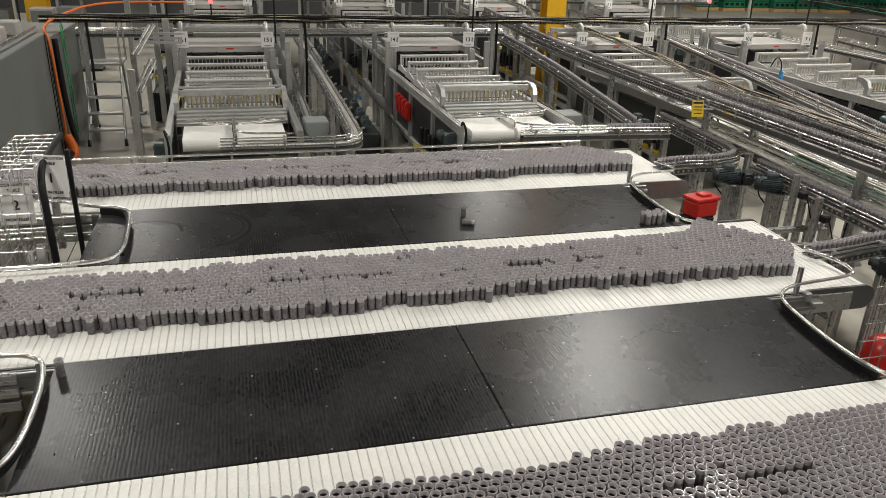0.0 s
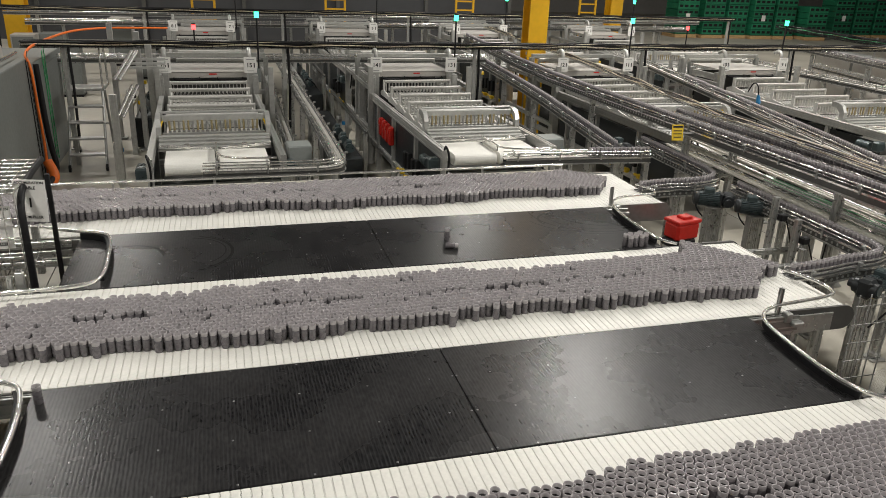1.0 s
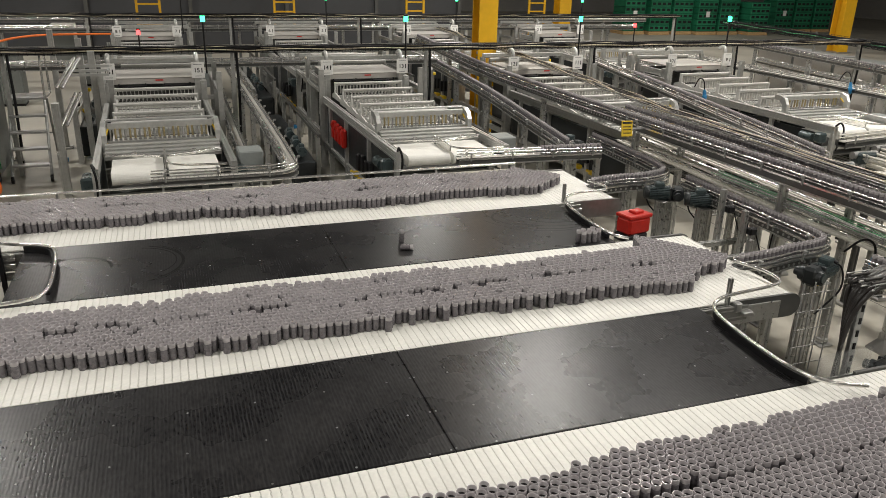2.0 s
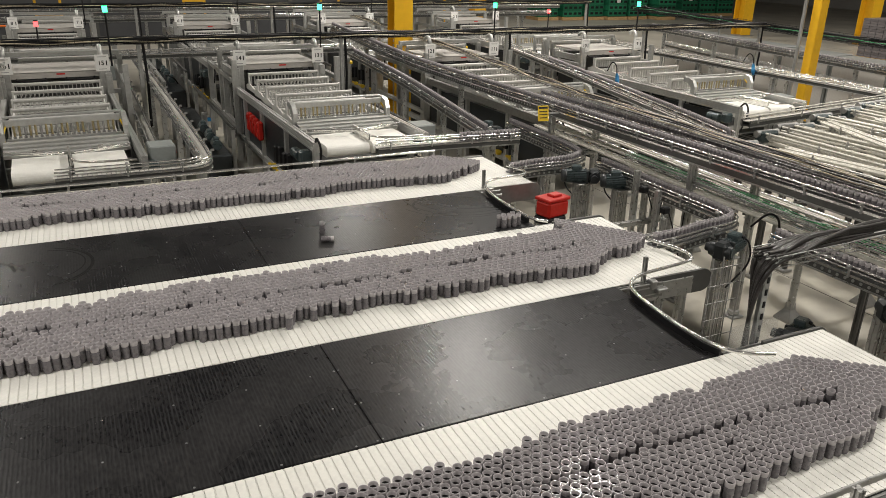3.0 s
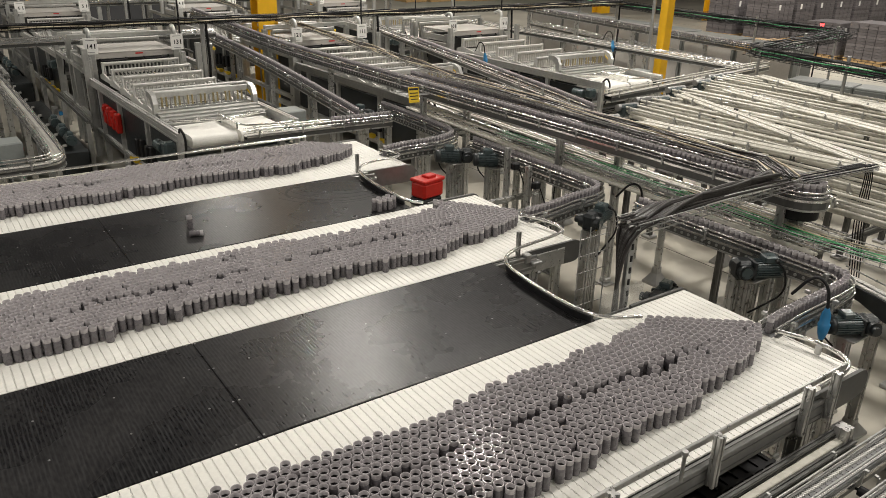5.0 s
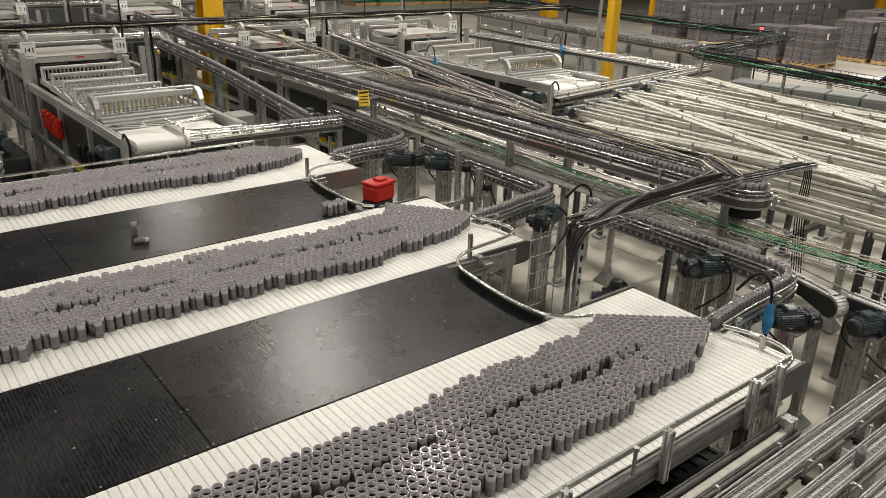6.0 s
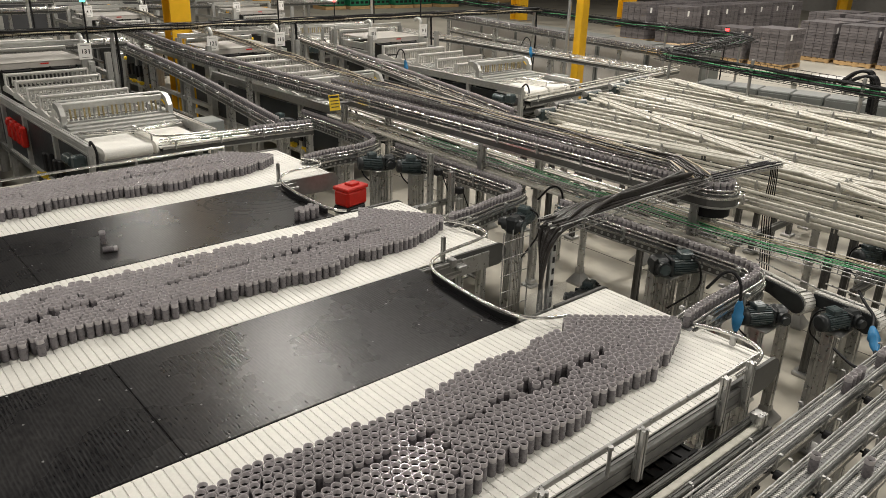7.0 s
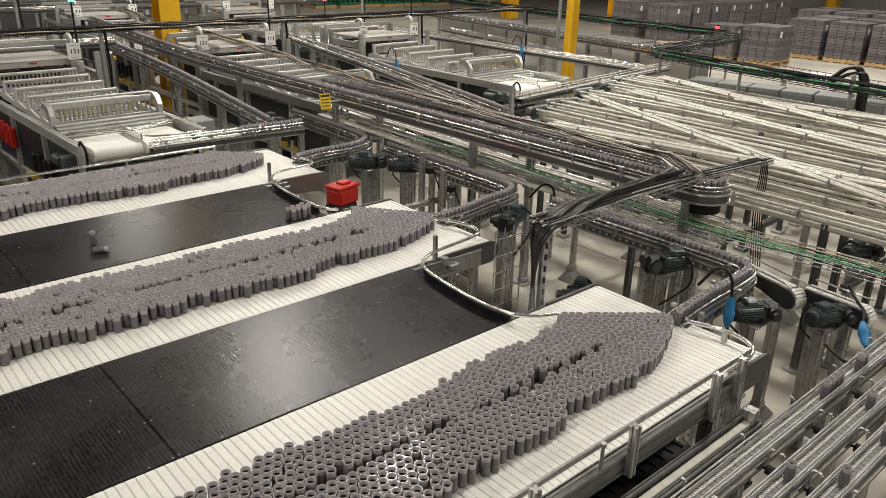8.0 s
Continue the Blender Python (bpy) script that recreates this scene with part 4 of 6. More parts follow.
def lanes():
    """Pale many-railed lanes that run side by side beside the tables."""
    rng = random.Random(4)
    me = Build().box((0, 0, 0.0), (0.20, 0.022, 0.03), 0.005).box((-0.10, 0, 0.022), (0.016, 0.028, 0.055), 0.005).box((0.10, 0, 0.022), (0.016, 0.028, 0.055), 0.005).cyl((-0.10, 0, 0.045), (-0.10, 0, 0.066), 0.008, 8).cyl((0.10, 0, 0.045), (0.10, 0, 0.066), 0.008, 8).mesh("bracket", ALU)
    xs = [5.28 + 0.40 * i for i in range(10)]
    for i, x in enumerate(xs):
        t = thing("lane_conveyor", "pale lane conveyor of long plastic rails on brackets", "conveyor", "pale lanes")
        z = 1.22 + rng.uniform(-0.06, 0.05)
        y1, y0 = 5.0 + 0.12 * i, -2.5
        sl = rng.uniform(-0.07, 0.07)
        for dx, dz, r in ((-0.085, 0.045, 0.013), (-0.085, 0.015, 0.011), (-0.035, -0.01, 0.010), (0.0, -0.05, 0.026), (0.035, -0.01, 0.010), (0.085, 0.045, 0.013), (0.085, 0.015, 0.011)):
            w = [(x + dx + sl * (y - 3) / 4 + rng.uniform(-0.008, 0.008), y, z + dz + rng.uniform(-0.005, 0.005)) for y in (y0, 0.0, 1.5, 3.0, 4.4, y1)]
            part("rail", Build().sweep(w, r, 7), PALE_RAIL, t)
        for k in range(13):
            y = y0 + 0.4 + (y1 - y0 - 0.5) * k / 12 + rng.uniform(-.08, .08)
            part("bracket", me, None, t, at=pose(x + sl * (y - 3) / 4, y, z))
        for y in (0.3, 1.9, 3.4, 4.8):
            xx = x + sl * (y - 3) / 4
            leg = part("leg", Build().extr((xx, y, 0.03), (xx, y, z - 0.03), 0.05), BEAM_DARK, t)
            part("foot", Build().box((xx, y, 0.015), (0.12, 0.12, 0.03), 0.006), STEEL, leg)
        part("drive_head", Build().box((x, y1 + 0.05, z + 0.0), (0.22, 0.12, 0.12), 0.02), MOTOR if i % 3 else DARK_PANEL, t)
        part("drive_shaft", Build().cyl((x - 0.14, y1 + 0.06, z + 0.03), (x + 0.15, y1 + 0.06, z + 0.03), 0.035, 12), STEEL, t)
    for xa, ya, xb, yb in ((6.9, 5.3, 5.35, 1.0), (8.8, 5.6, 7.1, 0.6), (8.2, 4.2, 8.9, 0.5), (5.5, 4.6, 6.2, 0.3), (7.6, 5.2, 6.4, -0.4)):
        t = thing("crossing_lane", "slanting pale lane crossing over other lanes", "conveyor", "pale lanes")
        for d in (-0.07, -0.03, 0.04, 0.08):
            part("rail", Build().sweep([(xa + d, ya, 1.34), (xb + d, yb, 1.34)], 0.012, 7), PALE_RAIL, t)
        for k in range(6):
            f = (k + 0.5) / 6
            part("bracket", me, None, t, at=pose(xa + (xb - xa) * f, ya + (yb - ya) * f, 1.31))
        for px, py in ((xa, ya - 0.1), (xb, yb + 0.1)):
            part("post", Build().extr((px, py, 0), (px, py, 1.31), 0.05), ALU, t)
    t = thing("lane_bed", "dark cross beams on legs below the pale lanes", "machine bed")
    for k in range(5):
        part("beam", Build().extr((5.3, 0.7 + k, 0.74), (9.1, 0.7 + k, 0.74), 0.05), BEAM_DARK, t)
    for x, y in ((6.8, 1.0), (8.9, 1.0), (6.8, 4.6), (8.9, 4.6)):
        part("leg", Build().extr((x, y, 0), (x, y, 0.71), 0.08), BEAM_DARK, t)


# ---- motors, plugs, cables ----


def motor_thing(base):
    t = thing("gear_motor", "blue-grey gear motor with cooling fins on an aluminium post", "motor", "gear motors", at=base)
    ring = []
    for k in range(24):
        for d, r in ((-0.30, 0.052), (-0.26, 0.066), (0.26, 0.066), (0.30, 0.052)):
            q = 2 * math.pi * (k + d) / 24
            ring.append((r * math.cos(q), r * math.sin(q)))
    b = Build().prism(ring, -0.02, 0.16, "x")
    part("motor_body", b, MOTOR, t)
    part("fan_cover", Build().sweep([(0.155, 0, 0), (0.158, 0, 0), (0.198, 0, 0), (0.205, 0, 0)], [0.058, 0.063, 0.060, 0.045], 20), GEARBOX, t)
    part("flange", Build().box((-0.03, 0, 0), (0.022, 0.125, 0.125), 0.012), GEARBOX, t)
    part("gearbox", Build().box((-0.095, 0, 0.0), (0.11, 0.105, 0.135), 0.022).cyl((-0.095, -0.08, 0), (-0.095, 0.08, 0), 0.05, 18), GEARBOX, t)
    part("bearing_cap", Build().cyl((-0.095, -0.08, 0), (-0.095, -0.088, 0), 0.036, 18), MOTOR, t)
    part("output_hub", Build().cyl((-0.085, 0.09, 0), (-0.085, 0.12, 0), 0.032, 14), GEARBOX, t)
    box = part("terminal_box", Build().box((0.07, -0.01, 0.075), (0.09, 0.085, 0.05), 0.01), MOTOR, t)
    part("cable", Build().sweep(smooth_path([(0.1, -0.05, 0.07), (0.14, -0.10, 0.04), (0.16, -0.12, -0.12), (0.06, -0.08, -0.22), (-0.02, -0.04, -0.3)]), 0.007, 6), BLACK, t)
    part("gland", Build().cyl((0.1, -0.05, 0.075), (0.1, -0.075, 0.07), 0.012, 8), BLACK, box)
    part("warning_label", Build().box((-0.085, -0.0545, -0.045), (0.04, 0.004, 0.025)), YELLOW_BRIGHT, t)
    return t


def motors():
    first = None
    for x, y, z, rz in ((4.15, 5.62, 0.86, 155), (4.38, 5.32, 0.86, 150), (4.08, 3.72, 0.84, 20), (4.27, 2.48, 0.85, -30), (4.12, 1.74, 0.82, 150), (4.42, 1.44, 0.82, 160), (5.58, 1.72, 0.85, 160), (4.27, 3.18, 0.36, 20), (4.25, 7.6, 0.86, 100)):
        z += 0.10
        m = pose(x, y, z, 0, 0, rz)
        if first is None:
            first = motor_thing(m)
        else:
            copy_thing(first, m @ Matrix.Diagonal((0.82, 0.82, 0.82, 1)) if y < 2 else m)
        p = thing("motor_post", "grooved aluminium post carrying a gear motor", "post", "motor posts")
        for dx in (-0.036, 0.036) if y > 2 else (-0.02,):
            part("column", Build().extr((x + dx, y + 0.03, 0.03), (x + dx, y + 0.03, z - 0.08), 0.07), ALU, p)
        part("top_plate", Build().box((x, y + 0.01, z - 0.072), (0.16, 0.13, 0.014), 0.003), STEEL, p)
        part("foot", Build().box((x, y + 0.03, 0.015), (0.16, 0.16, 0.03), 0.006), STEEL, p)
    for x, y, z, rz, ry in ((3.86, 1.785, 0.985, 0, 88), (4.62, 3.75, 0.93, 40, 60), (4.27, 1.20, 0.94, 30, -18), (4.75, 4.9, 0.95, 10, 10), (7.1, 9.0, 1.2, 0, 80), (10.0, 9.2, 1.2, 0, 80)):
        t = thing("plug_connector", "blue plastic cable plug joined in a black lead", "plug", "blue plugs", at=pose(x, y, z, 0, ry, rz))
        part("plug_body", Build().sweep([(-0.09, 0, 0), (-0.05, 0, 0), (0.0, 0, 0), (0.005, 0, 0), (0.06, 0, 0), (0.1, 0, 0)], [0.012, 0.026, 0.027, 0.034, 0.026, 0.014], 12), BLUE, t)
        part("lead", Build().sweep(smooth_path([(-0.08, 0, 0), (-0.2, 0.02, 0.02), (-0.26, 0.1, 0.0), (-0.1, 0.2, -0.02)]), 0.009, 6), BLACK, t)
        part("lead", Build().sweep(smooth_path([(0.09, 0, 0), (0.2, -0.02, 0), (0.28, 0.02, 0.0), (0.4, 0.05, 0)]), 0.009, 6), BLACK, t)
    for x, y, h in ((4.22, 4.95, 1.18), (4.18, 4.62, 1.10), (4.12, 4.45, 0.92)):
        t = thing("sensor_stand", "grooved aluminium sensor stand with a cross arm and black sensor", "stand", "sensor stands")
        part("column", Build().extr((x, y, 0.02), (x, y, h), 0.045), ALU, t)
        part("cross_arm", Build().extr((x - 0.22, y - 0.04, 0.72), (x + 0.35, y - 0.04, 0.72), 0.045), ALU, t)
        part("sensor", Build().box((x + 0.05, y - 0.05, h - 0.16), (0.07, 0.06, 0.06), 0.01), BLACK, t)
        part("cable", Build().sweep(smooth_path([(x + 0.08, y - 0.06, h - 0.17), (x + 0.14, y - 0.12, h - 0.4), (x + 0.2, y - 0.05, h - 0.62), (x + 0.3, y, h - 0.5), (x + 0.32, y, h - 0.2)]), 0.006, 6), BLACK, t)
        part("foot", Build().box((x, y, 0.01), (0.12, 0.12, 0.02), 0.004), STEEL, t)
    # stands with splayed feet
    for x, y in ((6.05, 2.32), (6.15, 3.95), (5.25, 4.0), (5.2, 2.9), (4.9, 5.2), (5.6, 5.6)):
        t = thing("conveyor_stand", "round steel conveyor stand on a square splayed foot", "stand", "conveyor stands")
        part("tube", Build().cyl((x, y, 0.12), (x, y, 1.1), 0.032, 14), ALU, t)
        part("foot", Build().sweep([(x, y, 0.0), (x, y, 0.02), (x, y, 0.10), (x, y, 0.16)], [0.12, 0.115, 0.045, 0.04], 4, smooth=False), STEEL, t)


def wire_tray(pts, w, h, label, mat=STEEL, wires=(), depth=0.0):
    """A wire-mesh cable tray along points, with cables lying in it."""
    t = thing("cable_tray", label, "cable tray", "cable trays")
    path = [Vector(p) for p in pts]
    b = Build()
    for side, up in ((-w / 2, h), (-w / 2, h / 2), (-w / 2, 0), (-w / 6, 0), (w / 6, 0), (w / 2, 0), (w / 2, h / 2), (w / 2, h)):
        line = []
        for i, p in enumerate(path):
            d = path[min(i + 1, len(path) - 1)] - path[max(i - 1, 0)]
            n = Vector((d.y, -d.x, 0)).normalized()
            line.append(p + n * side + Vector((0, 0, up)))
        b.sweep(line, 0.0035, 5)
    for p, d in along(path, 0.1, 0.02):
        n = Vector((d.y, -d.x, 0)).normalized()
        up = Vector((0, 0, 1))
        b.sweep([p - n * w / 2 + up * h, p - n * w / 2, p + n * w / 2, p + n * w / 2 + up * h], 0.003, 4)
    part("wire_mesh", b, mat, t)
    rng = random.Random(len(pts) * 7 + int(w * 100))
    for count, radius, m, name in wires:
        for k in range(count):
            line = []
            ph = rng.uniform(0, 6)
            base, lift = rng.uniform(-w * 0.42, w * 0.42), rng.uniform(0.004, h * 0.9)
            dense = along(path, 0.18)
            for i, (p, d) in enumerate(dense):
                n = Vector((d.y, -d.x, 0)).normalized()
                line.append(p + n * (base + 0.02 * math.sin(i * 0.7 + ph)) + Vector((0, 0, lift + radius + 0.008 * math.sin(i * 0.9 + ph))))
            if len(line) > 1:
                part(name, Build().sweep(line, radius, 5), m, t)
    return t


def cables():
    wire_tray([(3.08, 2.57, 1.42), (4.62, 2.58, 1.43)], 0.16, 0.06, "wire-mesh cable tray full of thick black cables", wires=((8, 0.0085, CABLE, "black_cable"), (2, 0.006, WHITE, "white_cable")))
    wire_tray([(4.55, 2.55, 1.46), (4.74, 2.85, 1.48), (4.72, 3.7, 1.48), (4.74, 4.6, 1.48), (4.80, 6.5, 1.48), (4.97, 8.0, 1.48), (5.35, 12.0, 1.49), (5.6, 16.4, 1.5)], 0.16, 0.04, "long wire-mesh tray of black cables above the high conveyor", wires=((9, 0.007, CABLE, "black_cable"), (5, 0.006, COPPER_TAN, "tan_cable")))
    t = thing("cable_drop", "bundle of thick black cables dropping from a tray to the floor", "cables")
    rng = random.Random(2)
    for k in range(30):
        a, c = rng.uniform(-0.075, 0.075), rng.uniform(-0.04, 0.04)
        part("cable", Build().sweep(smooth_path([(4.45, 2.58 + c, 1.50 + abs(c)), (3.9, 2.57 - c, 1.49 + abs(a) * 0.6), (3.5, 2.57 + c, 1.48 + abs(c)), (3.28 + a * .3, 2.57 + a, 1.485 + c * .5), (3.10 + c, 2.56 + a, 1.45), (3.05 + a * .7, 2.57 + a * .7, 1.25), (3.08 + a, 2.58 + a * .6, 0.8), (3.08 + a, 2.59 + a * .6, 0.02)]), 0.0115, 7), CABLE, t)
    s = thing("cable_ladder", "upright wire-mesh guide with a punched steel strut beside black cables", "cable tray", "cable trays")
    b = Build()
    for dx in (-0.16, -0.09, -0.02, 0.05):
        b.cyl((2.97 + dx, 2.64, 0.0), (2.97 + dx, 2.64, 1.46), 0.0035, 5)
    for k in range(14):
        b.cyl((2.80, 2.64, 0.1 + 0.1 * k), (3.03, 2.64, 0.1 + 0.1 * k), 0.003, 4)
    part("wire_mesh", b, STEEL, s)
    st = Build().box((3.17, 2.60, 0.70), (0.045, 0.03, 1.40), 0.004)
    for k in range(17):
        st.box((3.17, 2.583, 0.15 + 0.072 * k), (0.014, 0.006, 0.035), mat=1)
    part("strut", st, [STEEL, BLACK], s)
    part("sheet", Build().box((3.0, 2.475, 1.07), (0.34, 0.004, 0.14)), CLEAR, s, "clear plastic guard sheet")
    wire_tray([(4.62, 3.4, 1.12), (4.60, 2.4, 1.12), (4.72, 1.2, 1.12)], 0.2, 0.05, "low wire-mesh tray with thin green wires", wires=((7, 0.0022, GREEN, "green_cable"), (3, 0.0025, COPPER_TAN, "tan_cable"), (3, 0.003, BLACK, "black_cable")))
    wire_tray([(4.66, 5.6, 1.10), (4.64, 3.4, 1.10)], 0.14, 0.05, "low wire-mesh tray with bright green wires", wires=((7, 0.0024, GREEN, "green_cable"), (4, 0.004, WHITE, "white_cable")))
    wire_tray([(4.68, 2.52, 1.46), (5.40, 2.44, 1.46)], 0.10, 0.03, "short wire-mesh tray leading to a cable drop", wires=((5, 0.005, BLACK, "black_cable"),))
    t = thing("cable_drop", "thin black cables hanging from a short tray by the lanes", "cables")
    for k in range(5):
        a = 0.012 * k
        part("cable", Build().sweep(smooth_path([(5.1, 2.46 + a, 1.49), (5.36, 2.43 + a, 1.50), (5.40, 2.42 + a, 1.42), (5.38 + a, 2.40 + 2 * a, 1.1), (5.30 - a, 2.30 + a, 0.70)]), 0.0042, 6), BLACK, t)
    # far dark trays with green cables
    wire_tray([(13.4, 16.5, 1.55), (12.3, 9.2, 1.55), (12.15, 6.4, 1.55), (9.2, 5.95, 1.52), (8.9, 4.3, 1.52), (8.4, 1.0, 1.52)], 0.35, 0.12, "far wire-mesh tray of black and green cables", mat=BLACK, wires=((12, 0.010, BLACK, "black_cable"), (3, 0.006, GREEN, "green_cable")))
    for x, y in ((9.2, 5.9), (8.95, 4.6), (8.7, 3.2), (10.7, 6.2), (12.1, 6.5), (12.2, 8.0), (12.4, 10.0), (12.9, 13.0)):
        p = thing("tray_post", "slim punched steel post holding a cable tray", "post", "tray posts")
        part("strut", Build().box((x, y, 0.85), (0.035, 0.03, 1.7), 0.004), STEEL, p)
        part("foot", Build().box((x, y, 0.01), (0.12, 0.12, 0.02), 0.003), STEEL, p)
    for y, x0, x1, z in ((11.4, -2.6, 12.6, 1.62), (18.0, -5.0, 13.0, 1.62)):
        wire_tray([(x0, y, z), (x1, y, z)], 0.25, 0.08, "long dark cable tray across the machines", mat=BLACK, wires=((10, 0.012, BLACK, "black_cable"), (3, 0.01, COPPER_TAN, "tan_cable")))
        for x in np.arange(x0 + 0.5, x1, 2.9):
            p = thing("tray_post", "slim steel post holding a cable tray", "post", "tray posts")
            part("strut", Build().extr((float(x), y, 0), (float(x), y, z), 0.05), ALU_FAR, p)
            part("cable", Build().sweep([(float(x) + 0.06, y, z), (float(x) + 0.07, y - 0.02, 1.1), (float(x) + 0.05, y, 0.4)], 0.02, 6), BLACK, p)


conveyors()
lanes()
motors()
cables()

# ---- laning machines ----


def digits(text, size, name, parent, at, m=INK):
    cu = bpy.data.curves.new(name, "FONT")
    cu.body, cu.size, cu.align_x, cu.align_y, cu.extrude = text, size, "CENTER", "CENTER", 0.0006
    cu.offset = size * 0.018
    cu.materials.append(m)
    ob = new(name, cu)
    ob.parent = parent
    ob.matrix_basis = at
    return ob


def tag_board(x, y, z, text):
    t = thing("number_tag", f"white number tag board reading {text} with small bars of print", "sign", "number tags", at=pose(x, y, z))
    part("board", Build().box((0, 0, 0), (0.17, 0.006, 0.21), 0.002), PAPER, t)
    digits(text, 0.080, "number", t, pose(-0.014, -0.0045, -0.004, 90))
    part("arrow", Build().box((0.052, -0.004, -0.003), (0.014, 0.002, 0.062)), INK, t)
    part("print", Build().box((0, -0.004, 0.076), (0.11, 0.002, 0.007)).box((0, -0.004, -0.078), (0.09, 0.002, 0.007)), SCREW, t)


BOX_GREY = material("grey_box_paint", (0.27, 0.29, 0.28), 0.4, 0, 0.05, 30, 0.05, 0.1, 3)
PALE_PLATE = material("pale_grey_plate", (0.62, 0.61, 0.58), 0.4, 0.2, 0.08, 30, 0.05, 0.1, 3)


def comb(x, gap, n, y0, y1, top, low):
    """A row of divider plates hanging from one bar."""
    out = [(x - 0.02, top), (x - 0.02, top - 0.015)]
    for k in range(n):
        a = x + gap * k
        out += [(a - 0.004, top - 0.015), (a - 0.004, low), (a + 0.004, low), (a + 0.004, top - 0.015)]
    out += [(x + gap * (n - 1) + 0.02, top - 0.015), (x + gap * (n - 1) + 0.02, top)]
    return Build().prism(out, y0, y1, "y")


def machine():
    """A two-lane laning machine, 1.1 m wide; x = 0 in its middle, y = 0 at its front."""
    t = thing("laning_machine", "aluminium laning machine with rows of dividers and two white belts", "machine", "laning machines")
    # frame
    for x in (-0.62, 0.62):
        part("side_beam", Build().extr((x, 0.0, 1.0), (x, 3.5, 1.0), 0.06, 0.10), ALU_FAR, t)
        part("side_beam", Build().extr((x, 3.5, 1.22), (x, 4.4, 1.22), 0.06, 0.10), ALU_FAR, t)
        part("low_beam", Build().extr((x, 0.0, 0.35), (x, 4.2, 0.35), 0.05, 0.08), ALU_FAR, t)
        for y in (0.03, 1.1, 2.2, 3.1):
            part("leg", Build().extr((x, y, 0.0), (x, y, 0.95), 0.06), ALU_FAR, t)
        for y in (3.56, 3.66, 4.35):
            part("leg", Build().extr((x, y, 0.0), (x, y, 1.30), 0.08), ALU_FAR, t)
        part("side_panel", Build().box((x * 0.97, 1.8, 0.60), (0.012, 3.2, 0.62)), GEARBOX, t, "dark side panel")
    for y in (0.2, 1.2, 2.2, 3.1, 4.0):
        part("cross_beam", Build().extr((-0.6, y, 0.72), (0.6, y, 0.72), 0.05), ALU_FAR, t)
    # two white belts at the front
    for x0, x1 in ((-0.49, -0.02), (0.02, 0.49)):
        w = x1 - x0
        prof = [(0.62, 0.98)] + [(0.10 + 0.06 * math.cos(radians(a)), 0.92 + 0.06 * math.sin(radians(a))) for a in range(90, 271, 20)] + [(0.62, 0.86)]
        part("belt", Build().prism(prof, x0, x1, "x"), WHITE_BELT, t, "white belt round its roller")
    b = Build()
    for s in (-1, 1):
        b.sweep(smooth_path([(s * 0.55, 0.62, 1.03), (s * 0.30, 0.50, 1.03), (s * 0.05, 0.42, 1.03)]), 0.009, 6)
        b.sweep(smooth_path([(s * 0.55, 0.55, 1.06), (s * 0.30, 0.44, 1.06), (s * 0.04, 0.36, 1.06)]), 0.009, 6)
        b.box((s * 0.28, 0.47, 1.06), (0.05, 0.03, 0.05), 0.006)
    part("funnel_guide", b, CHROME, t)
    part("centre_guide", Build().sweep(smooth_path([(0.0, 0.62, 1.04), (0.0, 0.15, 1.04), (0.10, 0.0, 1.04), (0.55, -0.05, 1.04)]), 0.011, 8).box((0, 0.35, 1.03), (0.02, 0.5, 0.07), 0.004), CHROME, t)
    # steps of flat sheets behind the belts
    for k in range(4):
        part("sheet_step", Build().box((0, 0.68 + 0.075 * k, 1.00 + 0.022 * k), (1.12, 0.085, 0.012), 0.003).box((0, 0.65 + 0.075 * k, 0.985 + 0.022 * k), (1.12, 0.008, 0.03)), ALU_FAR, t)
    # the comb with brass fittings under its arch
    comb_beam = part("comb_beam", Build().box((0, 1.08, 1.22), (1.06, 0.03, 0.07), 0.006).box((0, 1.0, 1.06), (1.06, 0.02, 0.05), 0.004), ALU_FAR, t)
    fit_me = Build().cyl((0, 0, -0.06), (0, 0, 0.05), 0.011, 8).box((0, 0, -0.07), (0.03, 0.025, 0.035), 0.004, mat=1).mesh("fitting", [BRASS, STEEL])
    steel_me = Build().cyl((0, 0, -0.06), (0, 0, 0.04), 0.009, 8).box((0, 0, -0.07), (0.03, 0.025, 0.035), 0.004).mesh("fitting", STEEL)
    for k in range(22):
        part("fitting", fit_me if k % 3 else steel_me, None, comb_beam, at=pose(-0.50 + k * 0.0476, 1.055, 1.15))
    for s in (-1, 1):
        out = [(0.92, 0.98), (0.92, 1.16), (0.97, 1.24), (1.05, 1.27), (1.16, 1.27), (1.16, 1.21), (1.07, 1.20), (1.0, 1.15), (0.99, 0.98)]
        part("arch", Build().prism(out, s * 0.56 - 0.025, s * 0.56 + 0.025, "x"), ALU_FAR, t)
        part("hose", Build().sweep(smooth_path([(s * 0.50, 0.98, 1.0), (s * 0.56, 0.95, 1.10), (s * 0.52, 1.05, 1.2)]), 0.009, 6), YELLOW_BRIGHT, t)
    part("arch_bar", Build().box((0, 1.15, 1.27), (1.10, 0.05, 0.02), 0.005), ALU_FAR, t)
